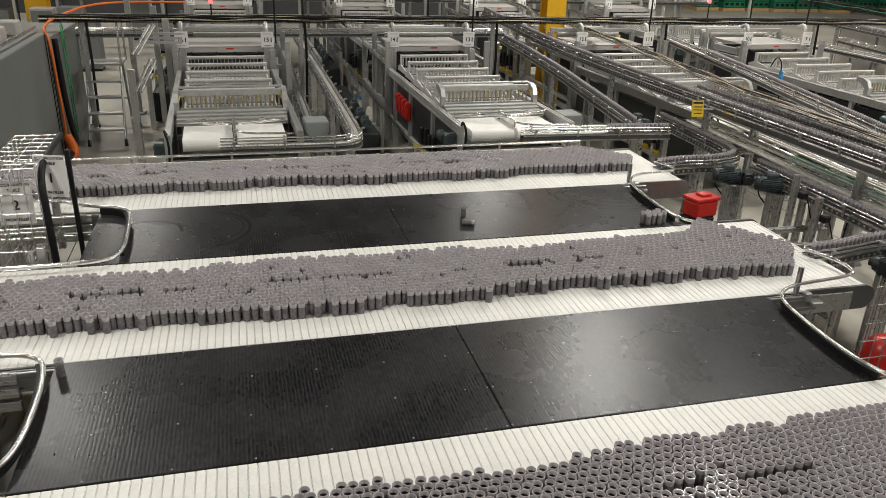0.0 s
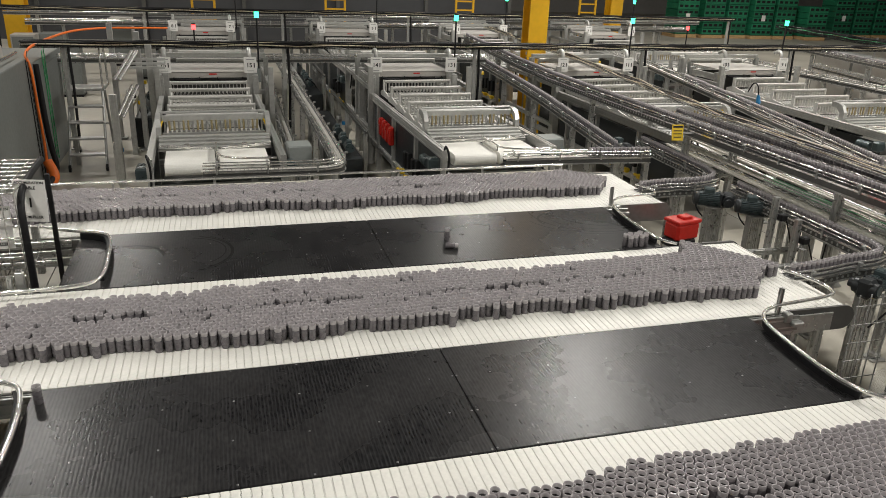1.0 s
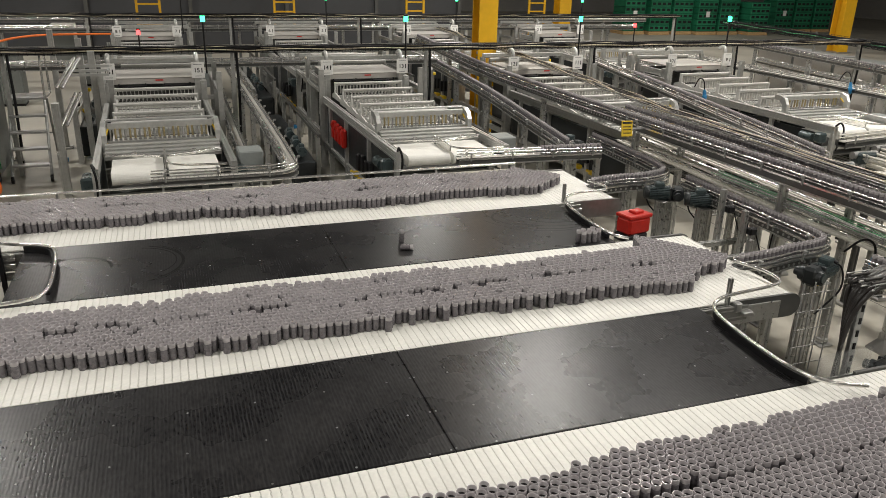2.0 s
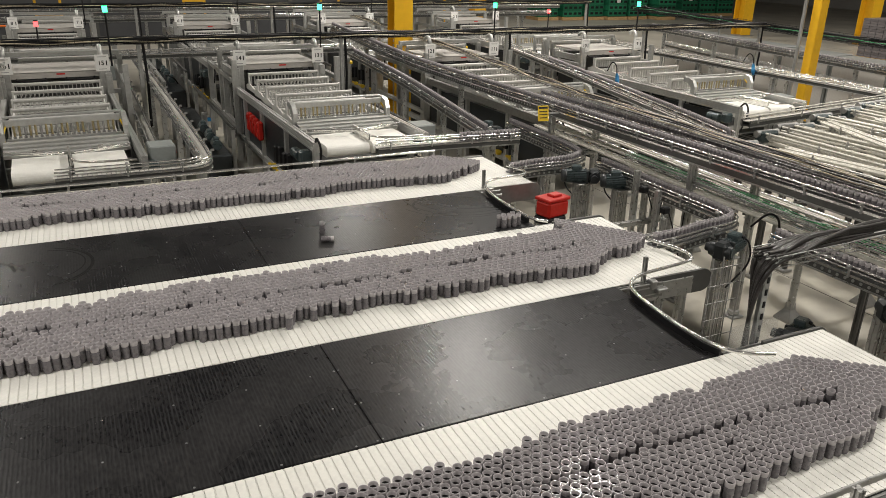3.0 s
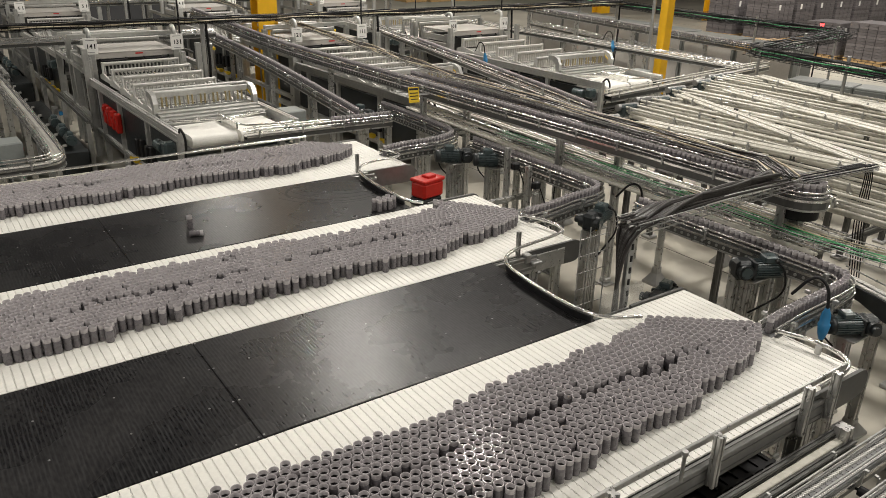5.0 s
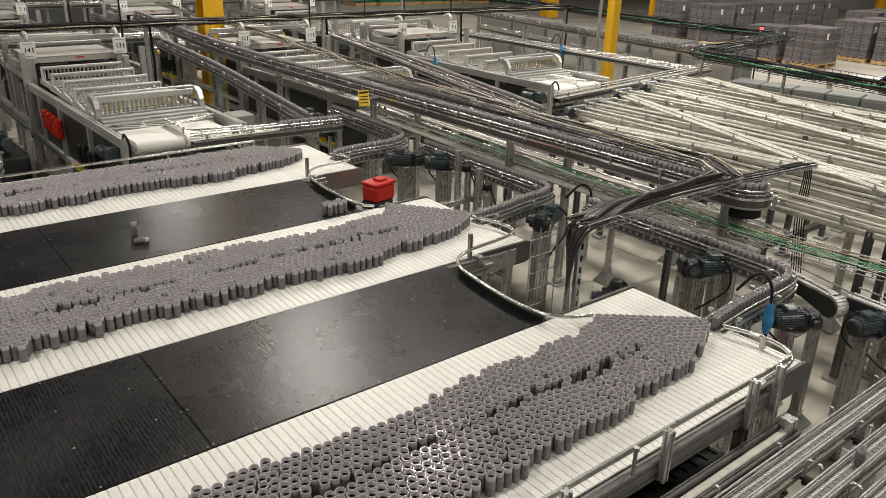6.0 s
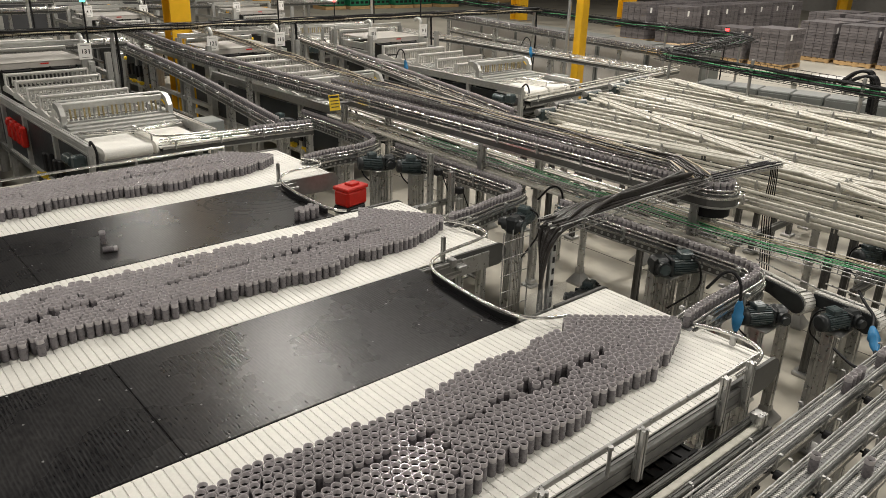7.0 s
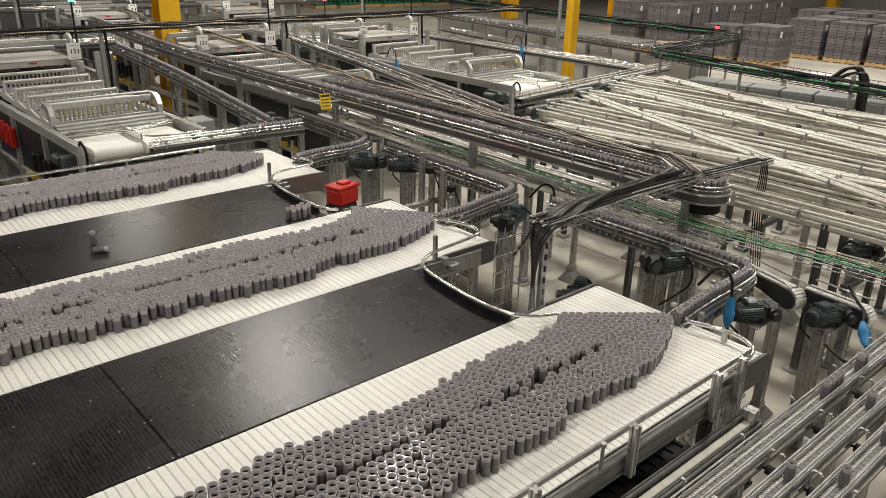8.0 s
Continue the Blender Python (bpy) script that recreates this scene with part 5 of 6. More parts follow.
    # rows of divider plates between cross rails
    for r in range(5):
        y = 1.53 + 0.46 * r
        z = 1.09 + 0.019 * r
        part("row_rail", Build().box((0, y, z + 0.075), (0.99, 0.045, 0.026), 0.006), PALE_PLATE, t)
        for s in (-0.49, 0.49):
            step = [(y - 0.30, z - 0.14), (y + 0.16, z - 0.14), (y + 0.16, z - 0.09), (y + 0.03, z - 0.05), (y + 0.03, z + 0.09), (y - 0.03, z + 0.09), (y - 0.03, z - 0.05), (y - 0.30, z - 0.09)]
            part("row_end", Build().prism(step, s - 0.009, s + 0.009, "x"), PALE_PLATE, t)
        part("divider_comb", comb(-0.455, 0.048, 20, y + 0.005, y + 0.055, z + 0.06, z - 0.07), PALE_PLATE, t)
        part("lane_sheet", Build().box((0, y - 0.07, z - 0.125), (0.96, 0.46, 0.012)), PALE_PLATE, t)
        lane_bar = Build()
        for k in range(19):
            lane_bar.box((-0.432 + 0.048 * k, y - 0.16, z - 0.10), (0.012, 0.26, 0.04), 0.004)
        tagged(part("lane_divider", lane_bar, ALU_FAR, t), kind="stuff")
    # deck with its panel and cable channel
    deck = part("deck", Build().box((0, 4.06, 1.335), (1.10, 0.86, 0.02), 0.006).box((0, 3.64, 1.30), (1.10, 0.02, 0.08), 0.004), PANEL, t)
    part("label", Build().box((0.06, 3.627, 1.31), (0.10, 0.004, 0.018)), RED, deck)
    part("lifting_handle", Build().sweep(smooth_path([(-0.45, 3.63, 1.26), (-0.45, 3.58, 1.24), (-0.12, 3.58, 1.24), (-0.12, 3.63, 1.26)]), 0.012, 6), BLACK, t)
    part("lifting_handle", Build().sweep(smooth_path([(0.12, 3.63, 1.26), (0.12, 3.58, 1.24), (0.45, 3.58, 1.24), (0.45, 3.63, 1.26)]), 0.012, 6), BLACK, t)
    for s in (-1, 1):
        part("tag_post", Build().box((s * 0.555, 3.60, 1.17), (0.09, 0.05, 0.66), 0.006), ALU_FAR, t)
        part("cable_duct", Build().sweep(smooth_path([(s * 0.555, 3.61, 1.50), (s * 0.555, 3.61, 1.60), (s * 0.555, 3.68, 1.65), (s * 0.555, 3.78, 1.60)]), 0.03, 8), ALU_FAR, t)
    # drive and sensors at the sides
    part("drive_motor", Build().cyl((-0.72, 0.25, 0.86), (-0.72, 0.45, 0.86), 0.055, 14).box((-0.70, 0.15, 0.88), (0.12, 0.12, 0.13), 0.02), MOTOR, t)
    part("drive_motor", Build().cyl((0.72, 0.25, 0.86), (0.72, 0.42, 0.86), 0.05, 14).box((0.70, 0.15, 0.88), (0.12, 0.12, 0.13), 0.02), MOTOR, t)
    box = part("control_box", Build().box((0.84, 0.60, 0.90), (0.25, 0.28, 0.24), 0.012), BOX_GREY, t, "grey control box")
    part("control_button", Build().cyl((0.965, 0.60, 0.92), (0.982, 0.60, 0.92), 0.018, 10), RED, box)
    for k in range(4):
        part("sensor_block", Build().box((-0.66, 0.9 + 0.18 * k, 0.62 - 0.03 * (k % 2)), (0.05, 0.10, 0.20), 0.01), BLACK, t)
        part("valve", Build().box((-0.66, 0.55 + 0.35 * k, 0.40), (0.07, 0.10, 0.06), 0.012).cyl((-0.70, 0.5 + 0.35 * k, 0.42), (-0.70, 0.62 + 0.35 * k, 0.42), 0.02, 8), YELLOW_BRIGHT, t)
        part("valve", Build().box((0.68, 0.9 + 0.42 * k, 0.55), (0.06, 0.14, 0.06), 0.012), YELLOW_BRIGHT, t)
    part("hose", Build().sweep(smooth_path([(-0.62, 0.02, 1.05), (-0.64, -0.08, 1.13), (-0.60, -0.12, 1.0), (-0.62, -0.05, 0.75)]), 0.012, 6), BLACK, t)
    # dark sheets added to hide the bright floor below and behind the machine
    part("under_panel", Build().box((0, 2.1, 0.62), (1.1, 3.8, 0.02)).box((0, 4.3, 0.7), (1.1, 0.02, 1.1)), DARK_PANEL, t)
    return t


def stack_light(x, y, z0, z1, lens=None):
    t = thing("stack_light", "slim black pole with a small glowing signal lamp", "signal lamp", "signal lamps")
    part("pole", Build().cyl((x, y, z0), (x, y, z1), 0.013, 8), BLACK, t)
    part("lens", Build().cyl((x, y, z1), (x, y, z1 + 0.08), 0.032, 12), lens or GREEN_LAMP, t, "glowing lens")
    part("cap", Build().cyl((x, y, z1 + 0.08), (x, y, z1 + 0.10), 0.034, 12), BLACK, t)


ROW1 = ((-0.17, "16", "15"), (2.71, "14", "13"), (5.63, "12", "11"), (8.53, "10", "9"))
ROW2 = ((-0.32, "8", "7"), (2.66, "6", "5"), (5.66, "4", "3"), (8.9, "2", "1"))
FRONT1, FRONT2 = 7.38, 13.2


def machines():
    first = machine()
    first.matrix_basis = pose(ROW1[0][0], FRONT1, 0, 0, 0, 1.4)
    for i, row in enumerate((ROW1, ROW2)):
        for k, (x, a, b2) in enumerate(row):
            front = FRONT1 if i == 0 else FRONT2
            if i or k:
                copy_thing(first, pose(x, front, 0, 0, 0, 1.4))
            tag_board(x - 0.645, front + 3.56, 1.44, a)
            tag_board(x + 0.475, front + 3.56, 1.44, b2)
            stack_light(x + 0.60, front + 3.8, 1.36, 2.05)
            if a == "14":
                t = thing("regulator_bank", "bank of red regulator housings on the dark side of a machine", "regulators")
                for j in range(4):
                    part("housing", Build().box((x - 0.725, front + 2.15 + 0.2 * j, 0.72), (0.07, 0.11, 0.24), 0.02).cyl((x - 0.77, front + 2.15 + 0.2 * j, 0.78), (x - 0.75, front + 2.15 + 0.2 * j, 0.78), 0.03, 12), RED, t)
    # frames beside and behind the machines
    rng = random.Random(9)
    for row, front in ((ROW1, FRONT1), (ROW2, FRONT2)):
        for x, _, _ in row:
            t = thing("support_frame", "tall aluminium support frame of posts and beams behind a machine", "frame", "support frames")
            for dx in (-0.74, 0.74):
                for dy in (3.5, 4.6, 5.6):
                    part("post", Build().extr((x + dx, front + dy, 0), (x + dx, front + dy, 1.42), 0.07), ALU_FAR, t)
                part("beam", Build().extr((x + dx, front + 3.5, 1.12), (x + dx, front + 5.6, 1.12), 0.06), ALU_FAR, t)
                part("beam", Build().extr((x + dx, front + 3.5, 0.5), (x + dx, front + 5.6, 0.5), 0.06), ALU_FAR, t)
            for dy, z in ((4.6, 1.45), (5.6, 1.45), (4.6, 0.9)):
                part("beam", Build().extr((x - 0.74, front + dy, z), (x + 0.74, front + dy, z), 0.06), ALU_FAR, t)
            for k in range(3):
                y = front + 4.75 + 0.3 * k
                t2 = thing("transfer_row", "pale transfer rail with a row of short dividers", "rail", "transfer rails")
                part("rail", Build().box((x, y, 1.36 + 0.02 * k), (1.1, 0.04, 0.05), 0.008), PALE_PLATE, t2)
                part("divider_comb", comb(x - 0.5, 0.052, 20, y + 0.005, y + 0.055, 1.34 + 0.02 * k, 1.22 + 0.02 * k), PALE_PLATE, t2)
                for s in (-0.53, 0.53):
                    part("post", Build().extr((x + s, y, 0), (x + s, y, 1.34), 0.05), ALU_FAR, t2)
    # dark bodies added for aisle clutter and shaded floor, with valve beams and hoses
    for x, y0, y1 in ((1.45, 9.4, 12.6), (3.62, 8.2, 13.0), (-1.25, 12.2, 14.6), (6.72, 9.8, 13.4), (7.30, 7.6, 11.6), (9.75, 7.6, 12.4), (1.55, 14.2, 18.6), (4.2, 14.2, 18.6), (7.3, 14.2, 18.6)):
        t = thing("drive_skid", "low dark body added for clutter and shaded floor, with valves and hoses", "drive unit", "drive skids")
        part("body", Build().box((x, (y0 + y1) / 2, 0.26), (0.30, y1 - y0, 0.44), 0.02), GEARBOX, t)
        part("rail", Build().extr((x - 0.19, y0, 0.62), (x - 0.19, y1, 0.62), 0.05), ALU_FAR, t)
        part("rail", Build().extr((x + 0.19, y0, 0.80), (x + 0.19, y1, 0.80), 0.04), BEAM_DARK, t)
        n = int((y1 - y0) / 0.55)
        for k in range(n):
            y = y0 + 0.25 + 0.55 * k + rng.uniform(-.1, .1)
            kind = rng.random()
            if kind < 0.22:
                part("valve", Build().box((x - 0.10, y, 0.56), (0.08, 0.15, 0.07), 0.014).cyl((x - 0.16, y, 0.56), (x - 0.10, y, 0.56), 0.03, 10), YELLOW_BRIGHT, t, "yellow valve")
            elif kind < 0.7:
                part("motor", Build().cyl((x, y - 0.1, 0.57), (x, y + 0.1, 0.57), 0.06, 12).box((x, y, 0.63), (0.07, 0.09, 0.06), 0.01), MOTOR, t)
            if rng.random() < 0.5:
                e, h, w = rng.uniform(0.1, 0.6), rng.uniform(0.52, 0.8), rng.uniform(-0.12, 0.12)
                hose = [(x - 0.12, y, 0.47), (x - 0.2 + w, y + 0.3 * e, h), (x + w, y + 0.6 * e, h - 0.1), (x + 0.12, y + e, 0.47)]
                part("hose", Build().sweep(smooth_path(hose), rng.uniform(0.006, 0.012), 6), BLACK, t)
        for y in (y0 + 0.1, (y0 + y1) / 2, y1 - 0.1):
            part("post", Build().extr((x - 0.19, y, 0.0), (x - 0.19, y, 0.60), 0.05), ALU_FAR, t)
            part("post", Build().extr((x + 0.19, y, 0.0), (x + 0.19, y, 0.78), 0.05), ALU_FAR, t)
    # loose rails and small units in the aisles
    for k in range(26):
        x = rng.choice((1.25, 1.45, 4.0, 4.05, 6.75, 7.2, 9.8, 10.3, -1.35)) + rng.uniform(-.1, .1)
        y = rng.uniform(8.2, 19)
        z = rng.uniform(0.5, 1.3)
        t = thing("aisle_post", "grooved aluminium post with a clamp and a small sensor", "post", "aisle posts")
        part("column", Build().extr((x, y, 0), (x, y, z), 0.07), ALU_FAR, t)
        part("clamp", Build().box((x, y - 0.05, z - 0.05), (0.06, 0.05, 0.07), 0.008), STEEL, t)
        part("sensor", Build().box((x + 0.06, y, z - 0.1), (0.05, 0.07, 0.05), 0.008), rng.choice((BLACK, YELLOW_BRIGHT, MOTOR, BLUE)), t)


# ---- the left side ----


def left_side():
    c = thing("control_cabinet", "tall grey steel cabinet with a cable ladder down its side", "cabinet")
    part("body", Build().box((-3.25, 8.4, 0.79), (1.76, 4.4, 1.58), 0.01), CABINET, c)
    part("top_rail", Build().cyl((-2.5, 6.3, 1.64), (-2.5, 10.6, 1.64), 0.02, 8).cyl((-2.7, 6.3, 1.62), (-2.7, 10.6, 1.62), 0.015, 8), CHROME, c)
    for k in range(4):
        part("junction_box", Build().box((-2.74 + 0.02 * (k % 2), 8.5 + 0.62 * k, 1.66), (0.22, 0.24, 0.17), 0.015), PANEL, c)
    for s in range(2):
        b = Build()
        y = 10.42 + 0.95 * s
        for dy in (-0.07, 0.07):
            b.cyl((-2.35, y + dy, 0.1), (-2.35, y + dy, 1.58), 0.006, 5)
        for k in range(20):
            b.cyl((-2.35, y - 0.07, 0.13 + 0.074 * k), (-2.35, y + 0.07, 0.15 + 0.08 * k), 0.004, 4)
        part("cable_ladder", b, BLACK if s == 0 else GREEN, c)
    part("orange_cable", Build().sweep(smooth_path([(-2.32, 10.47, 0.12), (-2.31, 10.5, 0.5), (-2.32, 10.46, 1.1), (-2.32, 10.44, 1.52), (-2.4, 10.5, 1.64), (-2.45, 11.5, 1.66), (-2.2, 13.5, 1.68), (-0.9, 13.8, 1.66)]), 0.017, 8), ORANGE, c, "thick orange cable")
    part("orange_cable", Build().sweep(smooth_path([(-2.26, 10.3, 0.06), (-2.20, 10.35, 0.12), (-2.3, 10.45, 0.3)]), 0.06, 8), ORANGE, c)
    part("black_hose", Build().sweep(smooth_path([(-2.3, 10.62, 1.5), (-2.28, 10.62, 0.5), (-2.2, 10.55, 0.16), (-2.25, 10.2, 0.09), (-2.3, 9.9, 0.08)]), 0.035, 10), BLACK, c)
    c2 = thing("control_cabinet", "second grey steel cabinet behind the first", "cabinet", "control cabinets")
    part("body", Build().box((-3.25, 11.6, 0.74), (1.76, 1.8, 1.48), 0.01), CABINET, c2)
    part("door", Build().box((-2.362, 11.6, 0.74), (0.012, 1.6, 1.3), 0.004), CABINET, c2)
    # rolling ladder
    t = thing("step_ladder", "small rolling aluminium step ladder with handrails", "ladder")
    x0, x1, y0, y1 = -2.15, -1.68, 11.0, 11.9
    for x in (x0, x1):
        part("stile", Build().cyl((x, y0, 0.06), (x + (0.02 if x == x0 else -0.02), y0 + 0.55, 1.02), 0.018, 8).cyl((x, y1, 0.06), (x, y0 + 0.6, 1.02), 0.016, 8), STEEL, t)
        part("handrail", Build().sweep(smooth_path([(x, y0 + 0.45, 1.02), (x, y0 + 0.5, 1.6), (x, y0 + 0.6, 1.62), (x, y0 + 1.0, 1.58), (x, y0 + 1.0, 1.02)]), 0.014, 8), CHROME, t)
        for y in (y0, y1):
            part("wheel", Build().cyl((x - 0.015, y, 0.05), (x + 0.015, y, 0.05), 0.05, 14), BLACK, t)
    for k, z in enumerate((0.22, 0.42, 0.62, 0.82)):
        part("tread", Build().box(((x0 + x1) / 2, y0 + 0.08 + 0.115 * k, z), (x1 - x0 - 0.02, 0.13, 0.03), 0.005), STEEL, t)
    part("platform", Build().box(((x0 + x1) / 2, y0 + 0.78, 1.02), (x1 - x0, 0.42, 0.03), 0.005), STEEL, t)
    part("brace", Build().cyl((x0, y1, 0.5), (x1, y1 - 0.1, 0.5), 0.012, 6), STEEL, t)
    # wire cage with two table signs
    g = thing("wire_cage", "bright wire-mesh basket with two white signs on a black post", "wire cage")
    b = Build()
    xa, xb, ya, yb, zt = -1.62, -1.33, 4.88, 5.7, 1.50
    for k in range(9):
        y = ya + (yb - ya) * k / 8
        b.cyl((xa, y, zt), (xb, y, zt), 0.006, 5)
        b.cyl((xa, y, 0.3), (xa, y, zt), 0.005, 5)
    for k in range(5):
        x = xa + (xb - xa) * k / 4
        b.cyl((x, ya, zt), (x, yb, zt), 0.005, 5)
        b.cyl((x, ya, 0.3), (x, ya, zt), 0.005, 5)
    for k in range(9):
        z = 0.34 + 0.125 * k
        b.cyl((xa, ya, z), (xb, ya, z), 0.005, 5)
        b.cyl((xa, ya, z), (xa, yb, z), 0.005, 5)
        b.cyl((xb, ya, z), (xb, yb, z), 0.004, 5) if k % 2 else None
    part("wire_mesh", b, CHROME, g)
    part("black_post", Build().sweep(smooth_path([(-1.33, 5.7, 1.50), (-1.32, 5.2, 1.50), (-1.31, 4.9, 1.46), (-1.29, 4.84, 1.2), (-1.28, 4.84, 0.0)]), 0.022, 8).box((-1.24, 5.38, 0.74), (0.03, 0.03, 1.48), 0.004), BLACK, g)
    part("strut", Build().box((-1.30, 4.60, 0.55), (0.05, 0.03, 1.1), 0.004), STEEL, g)
    for x, y, z, n, words in ((-1.285, 5.06, 1.395, "1", ("ACCUMULATION", "TABLE")), (-1.47, 4.90, 1.28, "2", ("ACCUMULATION", "TABLE"))):
        s = thing("table_sign", f"white sign reading accumulation table {n} in black print", "sign", "table signs", at=pose(x, y, z, -4, 0, -14 if n == "1" else 0))
        part("board", Build().box((0, 0, 0), (0.20, 0.004, 0.27), 0.0015), PAPER, s)
        digits(words[0], 0.023, "line", s, pose(0, -0.003, 0.115, 90))
        digits(words[1], 0.027, "line", s, pose(0, -0.003, 0.082, 90))
        digits(n, 0.085, "number", s, pose(0, -0.003, -0.015, 90))
        digits("FROM FILLER", 0.024, "line", s, pose(0, -0.003, -0.105, 90))
    bb = thing("floor_beam", "yellow painted floor guard beam", "beam")
    part("beam", Build().box((-1.6, 5.0, 0.22), (1.9, 0.06, 0.07), 0.008), YELLOW, bb)
    part("post", Build().box((-2.4, 5.0, 0.1), (0.08, 0.06, 0.2)).box((-0.8, 5.0, 0.1), (0.08, 0.06, 0.2)), YELLOW, bb)
    # slanting gravity chutes near the first machine
    t = thing("gravity_chute", "slanting railed chute on aluminium posts", "chute")
    for d in (0.0, 0.06):
        part("tube_rail", Build().cyl((-1.159 + d, 10.55, 1.669), (-1.369 + d, 10.25, 1.352), 0.022, 10), CHROME, t)
        part("tube_rail", Build().cyl((-1.194 + d, 10.55, 1.239), (-1.377 + d, 10.25, 0.891), 0.022, 10), CHROME, t)
    part("tray_frame", Build().box((-1.02, 10.4, 1.48), (0.50, 0.02, 0.03)).box((-1.02, 10.5, 1.52), (0.50, 0.02, 0.03)).box((-1.02, 10.6, 1.56), (0.50, 0.02, 0.03)).box((-1.26, 10.5, 1.52), (0.02, 0.24, 0.03)).box((-0.78, 10.5, 1.52), (0.02, 0.24, 0.03)), ALU_FAR, t)
    for x, y, z in ((-1.35, 9.8, 1.25), (-1.0, 11.0, 1.7), (-1.25, 12.2, 1.75), (-1.7, 13.0, 1.8)):
        part("post", Build().extr((x, y, 0), (x, y, z), 0.08), ALU_FAR, t)
        part("foot", Build().box((x, y, 0.015), (0.18, 0.18, 0.03), 0.006), STEEL, t)


# ---- columns, far things ----


def i_column(x, y, w, d, h, name, label):
    t = thing(name, label, "column", "yellow columns")
    b = Build().box((x, y - d / 2, h / 2), (w, 0.025, h), 0.003).box((x, y + d / 2, h / 2), (w, 0.025, h), 0.003).box((x, y, h / 2), (0.02, d, h))
    part("flange_beam", b, YELLOW, t)
    part("base_plate", Build().box((x, y, 0.02), (w + 0.2, d + 0.2, 0.04), 0.006), STEEL, t)
    return t


def far_things():
    i_column(5.16, 12.6, 0.34, 0.30, ROOF - 0.4, "steel_column", "yellow painted steel column with wide flanges")
    t = thing("square_column", "slim yellow painted square steel column", "column", "yellow columns")
    part("tube", Build().box((10.83, 8.82, (ROOF - .4) / 2), (0.18, 0.16, ROOF - 0.4), 0.012), YELLOW, t)
    part("conduit", Build().cyl((10.52, 8.85, 0), (10.52, 8.85, ROOF - 0.4), 0.03, 8), STEEL, t)
    for x, y in ((-5.0, 22.3), (-3.5, 29.6), (14.6, 27.6), (24.0, 23.0), (25.8, 18.9), (41.0, 17.0)):
        i_column(x, y, 0.5, 0.5, ROOF - 0.4, "steel_column", "far yellow painted steel column")
    # dark fascia behind the machines
    w = thing("partition", "dark sheet partition behind the machines", "partition")
    part("sheet", Build().box((-1.0, 28.0, 2.1), (23.0, 0.15, 4.2)), DARK_BAND, w)
    for k in range(8):
        part("post", Build().box((-12 + 3.2 * k, 27.85, 2.1), (0.12, 0.14, 4.2)), DARK_PANEL, w)
    # yellow access ladders
    for x, y in ((-0.48, 24.9), (3.7, 26.4), (8.4, 27.0), (13.2, 27.0)):
        t = thing("access_ladder", "yellow steel access ladder with a guard frame", "ladder", "access ladders")
        for dx in (-0.32, 0.32):
            part("stile", Build().box((x + dx, y, 1.5), (0.07, 0.06, 3.0)), YELLOW, t)
        for k in range(9):
            part("rung", Build().box((x, y, 0.3 + 0.3 * k), (0.6, 0.05, 0.05)), YELLOW, t)
        part("guard", Build().box((x + 0.7, y, 2.4), (0.05, 0.05, 1.2)).box((x + 0.5, y, 2.9), (0.45, 0.05, 0.05)).box((x + 0.5, y, 2.4), (0.45, 0.05, 0.05)), YELLOW, t)
    # green crate stacks
    rng = random.Random(3)
    for k, (x, y, n) in enumerate(((19.8, 31.0, 6), (21.0, 30.8, 7), (22.2, 30.8, 8), (23.4, 30.6, 8), (24.6, 30.6, 6), (26.0, 30.2, 5), (28.6, 31.5, 7), (29.8, 31.5, 7), (31.0, 31.5, 6))):
        t = thing("crate_stack", "stack of dark green plastic crates on a pallet", "crates", "green crate stacks")
        part("pallet", Build().box((x, y, 0.07), (1.1, 1.1, 0.14), 0.01), WOOD, t)
        for j in range(n):
            b = Build().box((x, y, 0.28 + 0.26 * j), (1.04, 1.0, 0.25), 0.012)
            for q in range(4):
                b.box((x - 0.39 + 0.26 * q, y - 0.505, 0.30 + 0.26 * j), (0.16, 0.012, 0.10), mat=1)
            part("crate", b, [GREEN_CRATE, BLACK], t)
        if k % 3 == 0:
            part("paper", Build().box((x, y - 0.515, 0.9), (0.2, 0.004, 0.25)), PAPER, t)
    # pallets of black trays
    for x, y, n in ((20.9, 10.2, 12), (20.9, 11.4, 11)):
        tray_pallet(x, y, n)
    for k in range(5):
        tray_pallet(23.4, 10.1 - 1.15 * k, 13)
        tray_pallet(24.8, 10.1 - 1.15 * k, 13)
    for k in range(5):
        for x in (26.2, 27.5):
            tray_pallet(x, 11.2 - 1.15 * k, 14)
    for k in range(7):
        tray_pallet(22.5 + 1.15 * k, 14.4, 15)
        if k < 5:
            tray_pallet(22.5 + 1.15 * k, 15.8, 15)
    t = thing("carton_heap", "low heap of pinkish cartons by the wrapped pallets", "cartons")
    for k in range(9):
        part("carton", Build().box((19.6 + 0.32 * (k % 5), 13.0 + 0.3 * (k // 5), 0.15), (0.28, 0.26, 0.30), 0.01), CARD, t)
    # grey cabinets along the far line
    for k in range(6):
        t = thing("drive_cabinet", "grey steel drive cabinet along the far conveyor", "cabinet", "drive cabinets")
        x, y = 13.2 + 0.16 * k, 8.2 + 1.35 * k
        part("body", Build().box((x, y, 0.62), (0.6, 1.2, 1.1), 0.012), CABINET, t)
        part("door", Build().box((x - 0.305, y, 0.62), (0.012, 1.1, 1.0), 0.004), PANEL, t)
        part("plinth", Build().box((x, y, 0.035), (0.55, 1.1, 0.07)), BLACK, t)
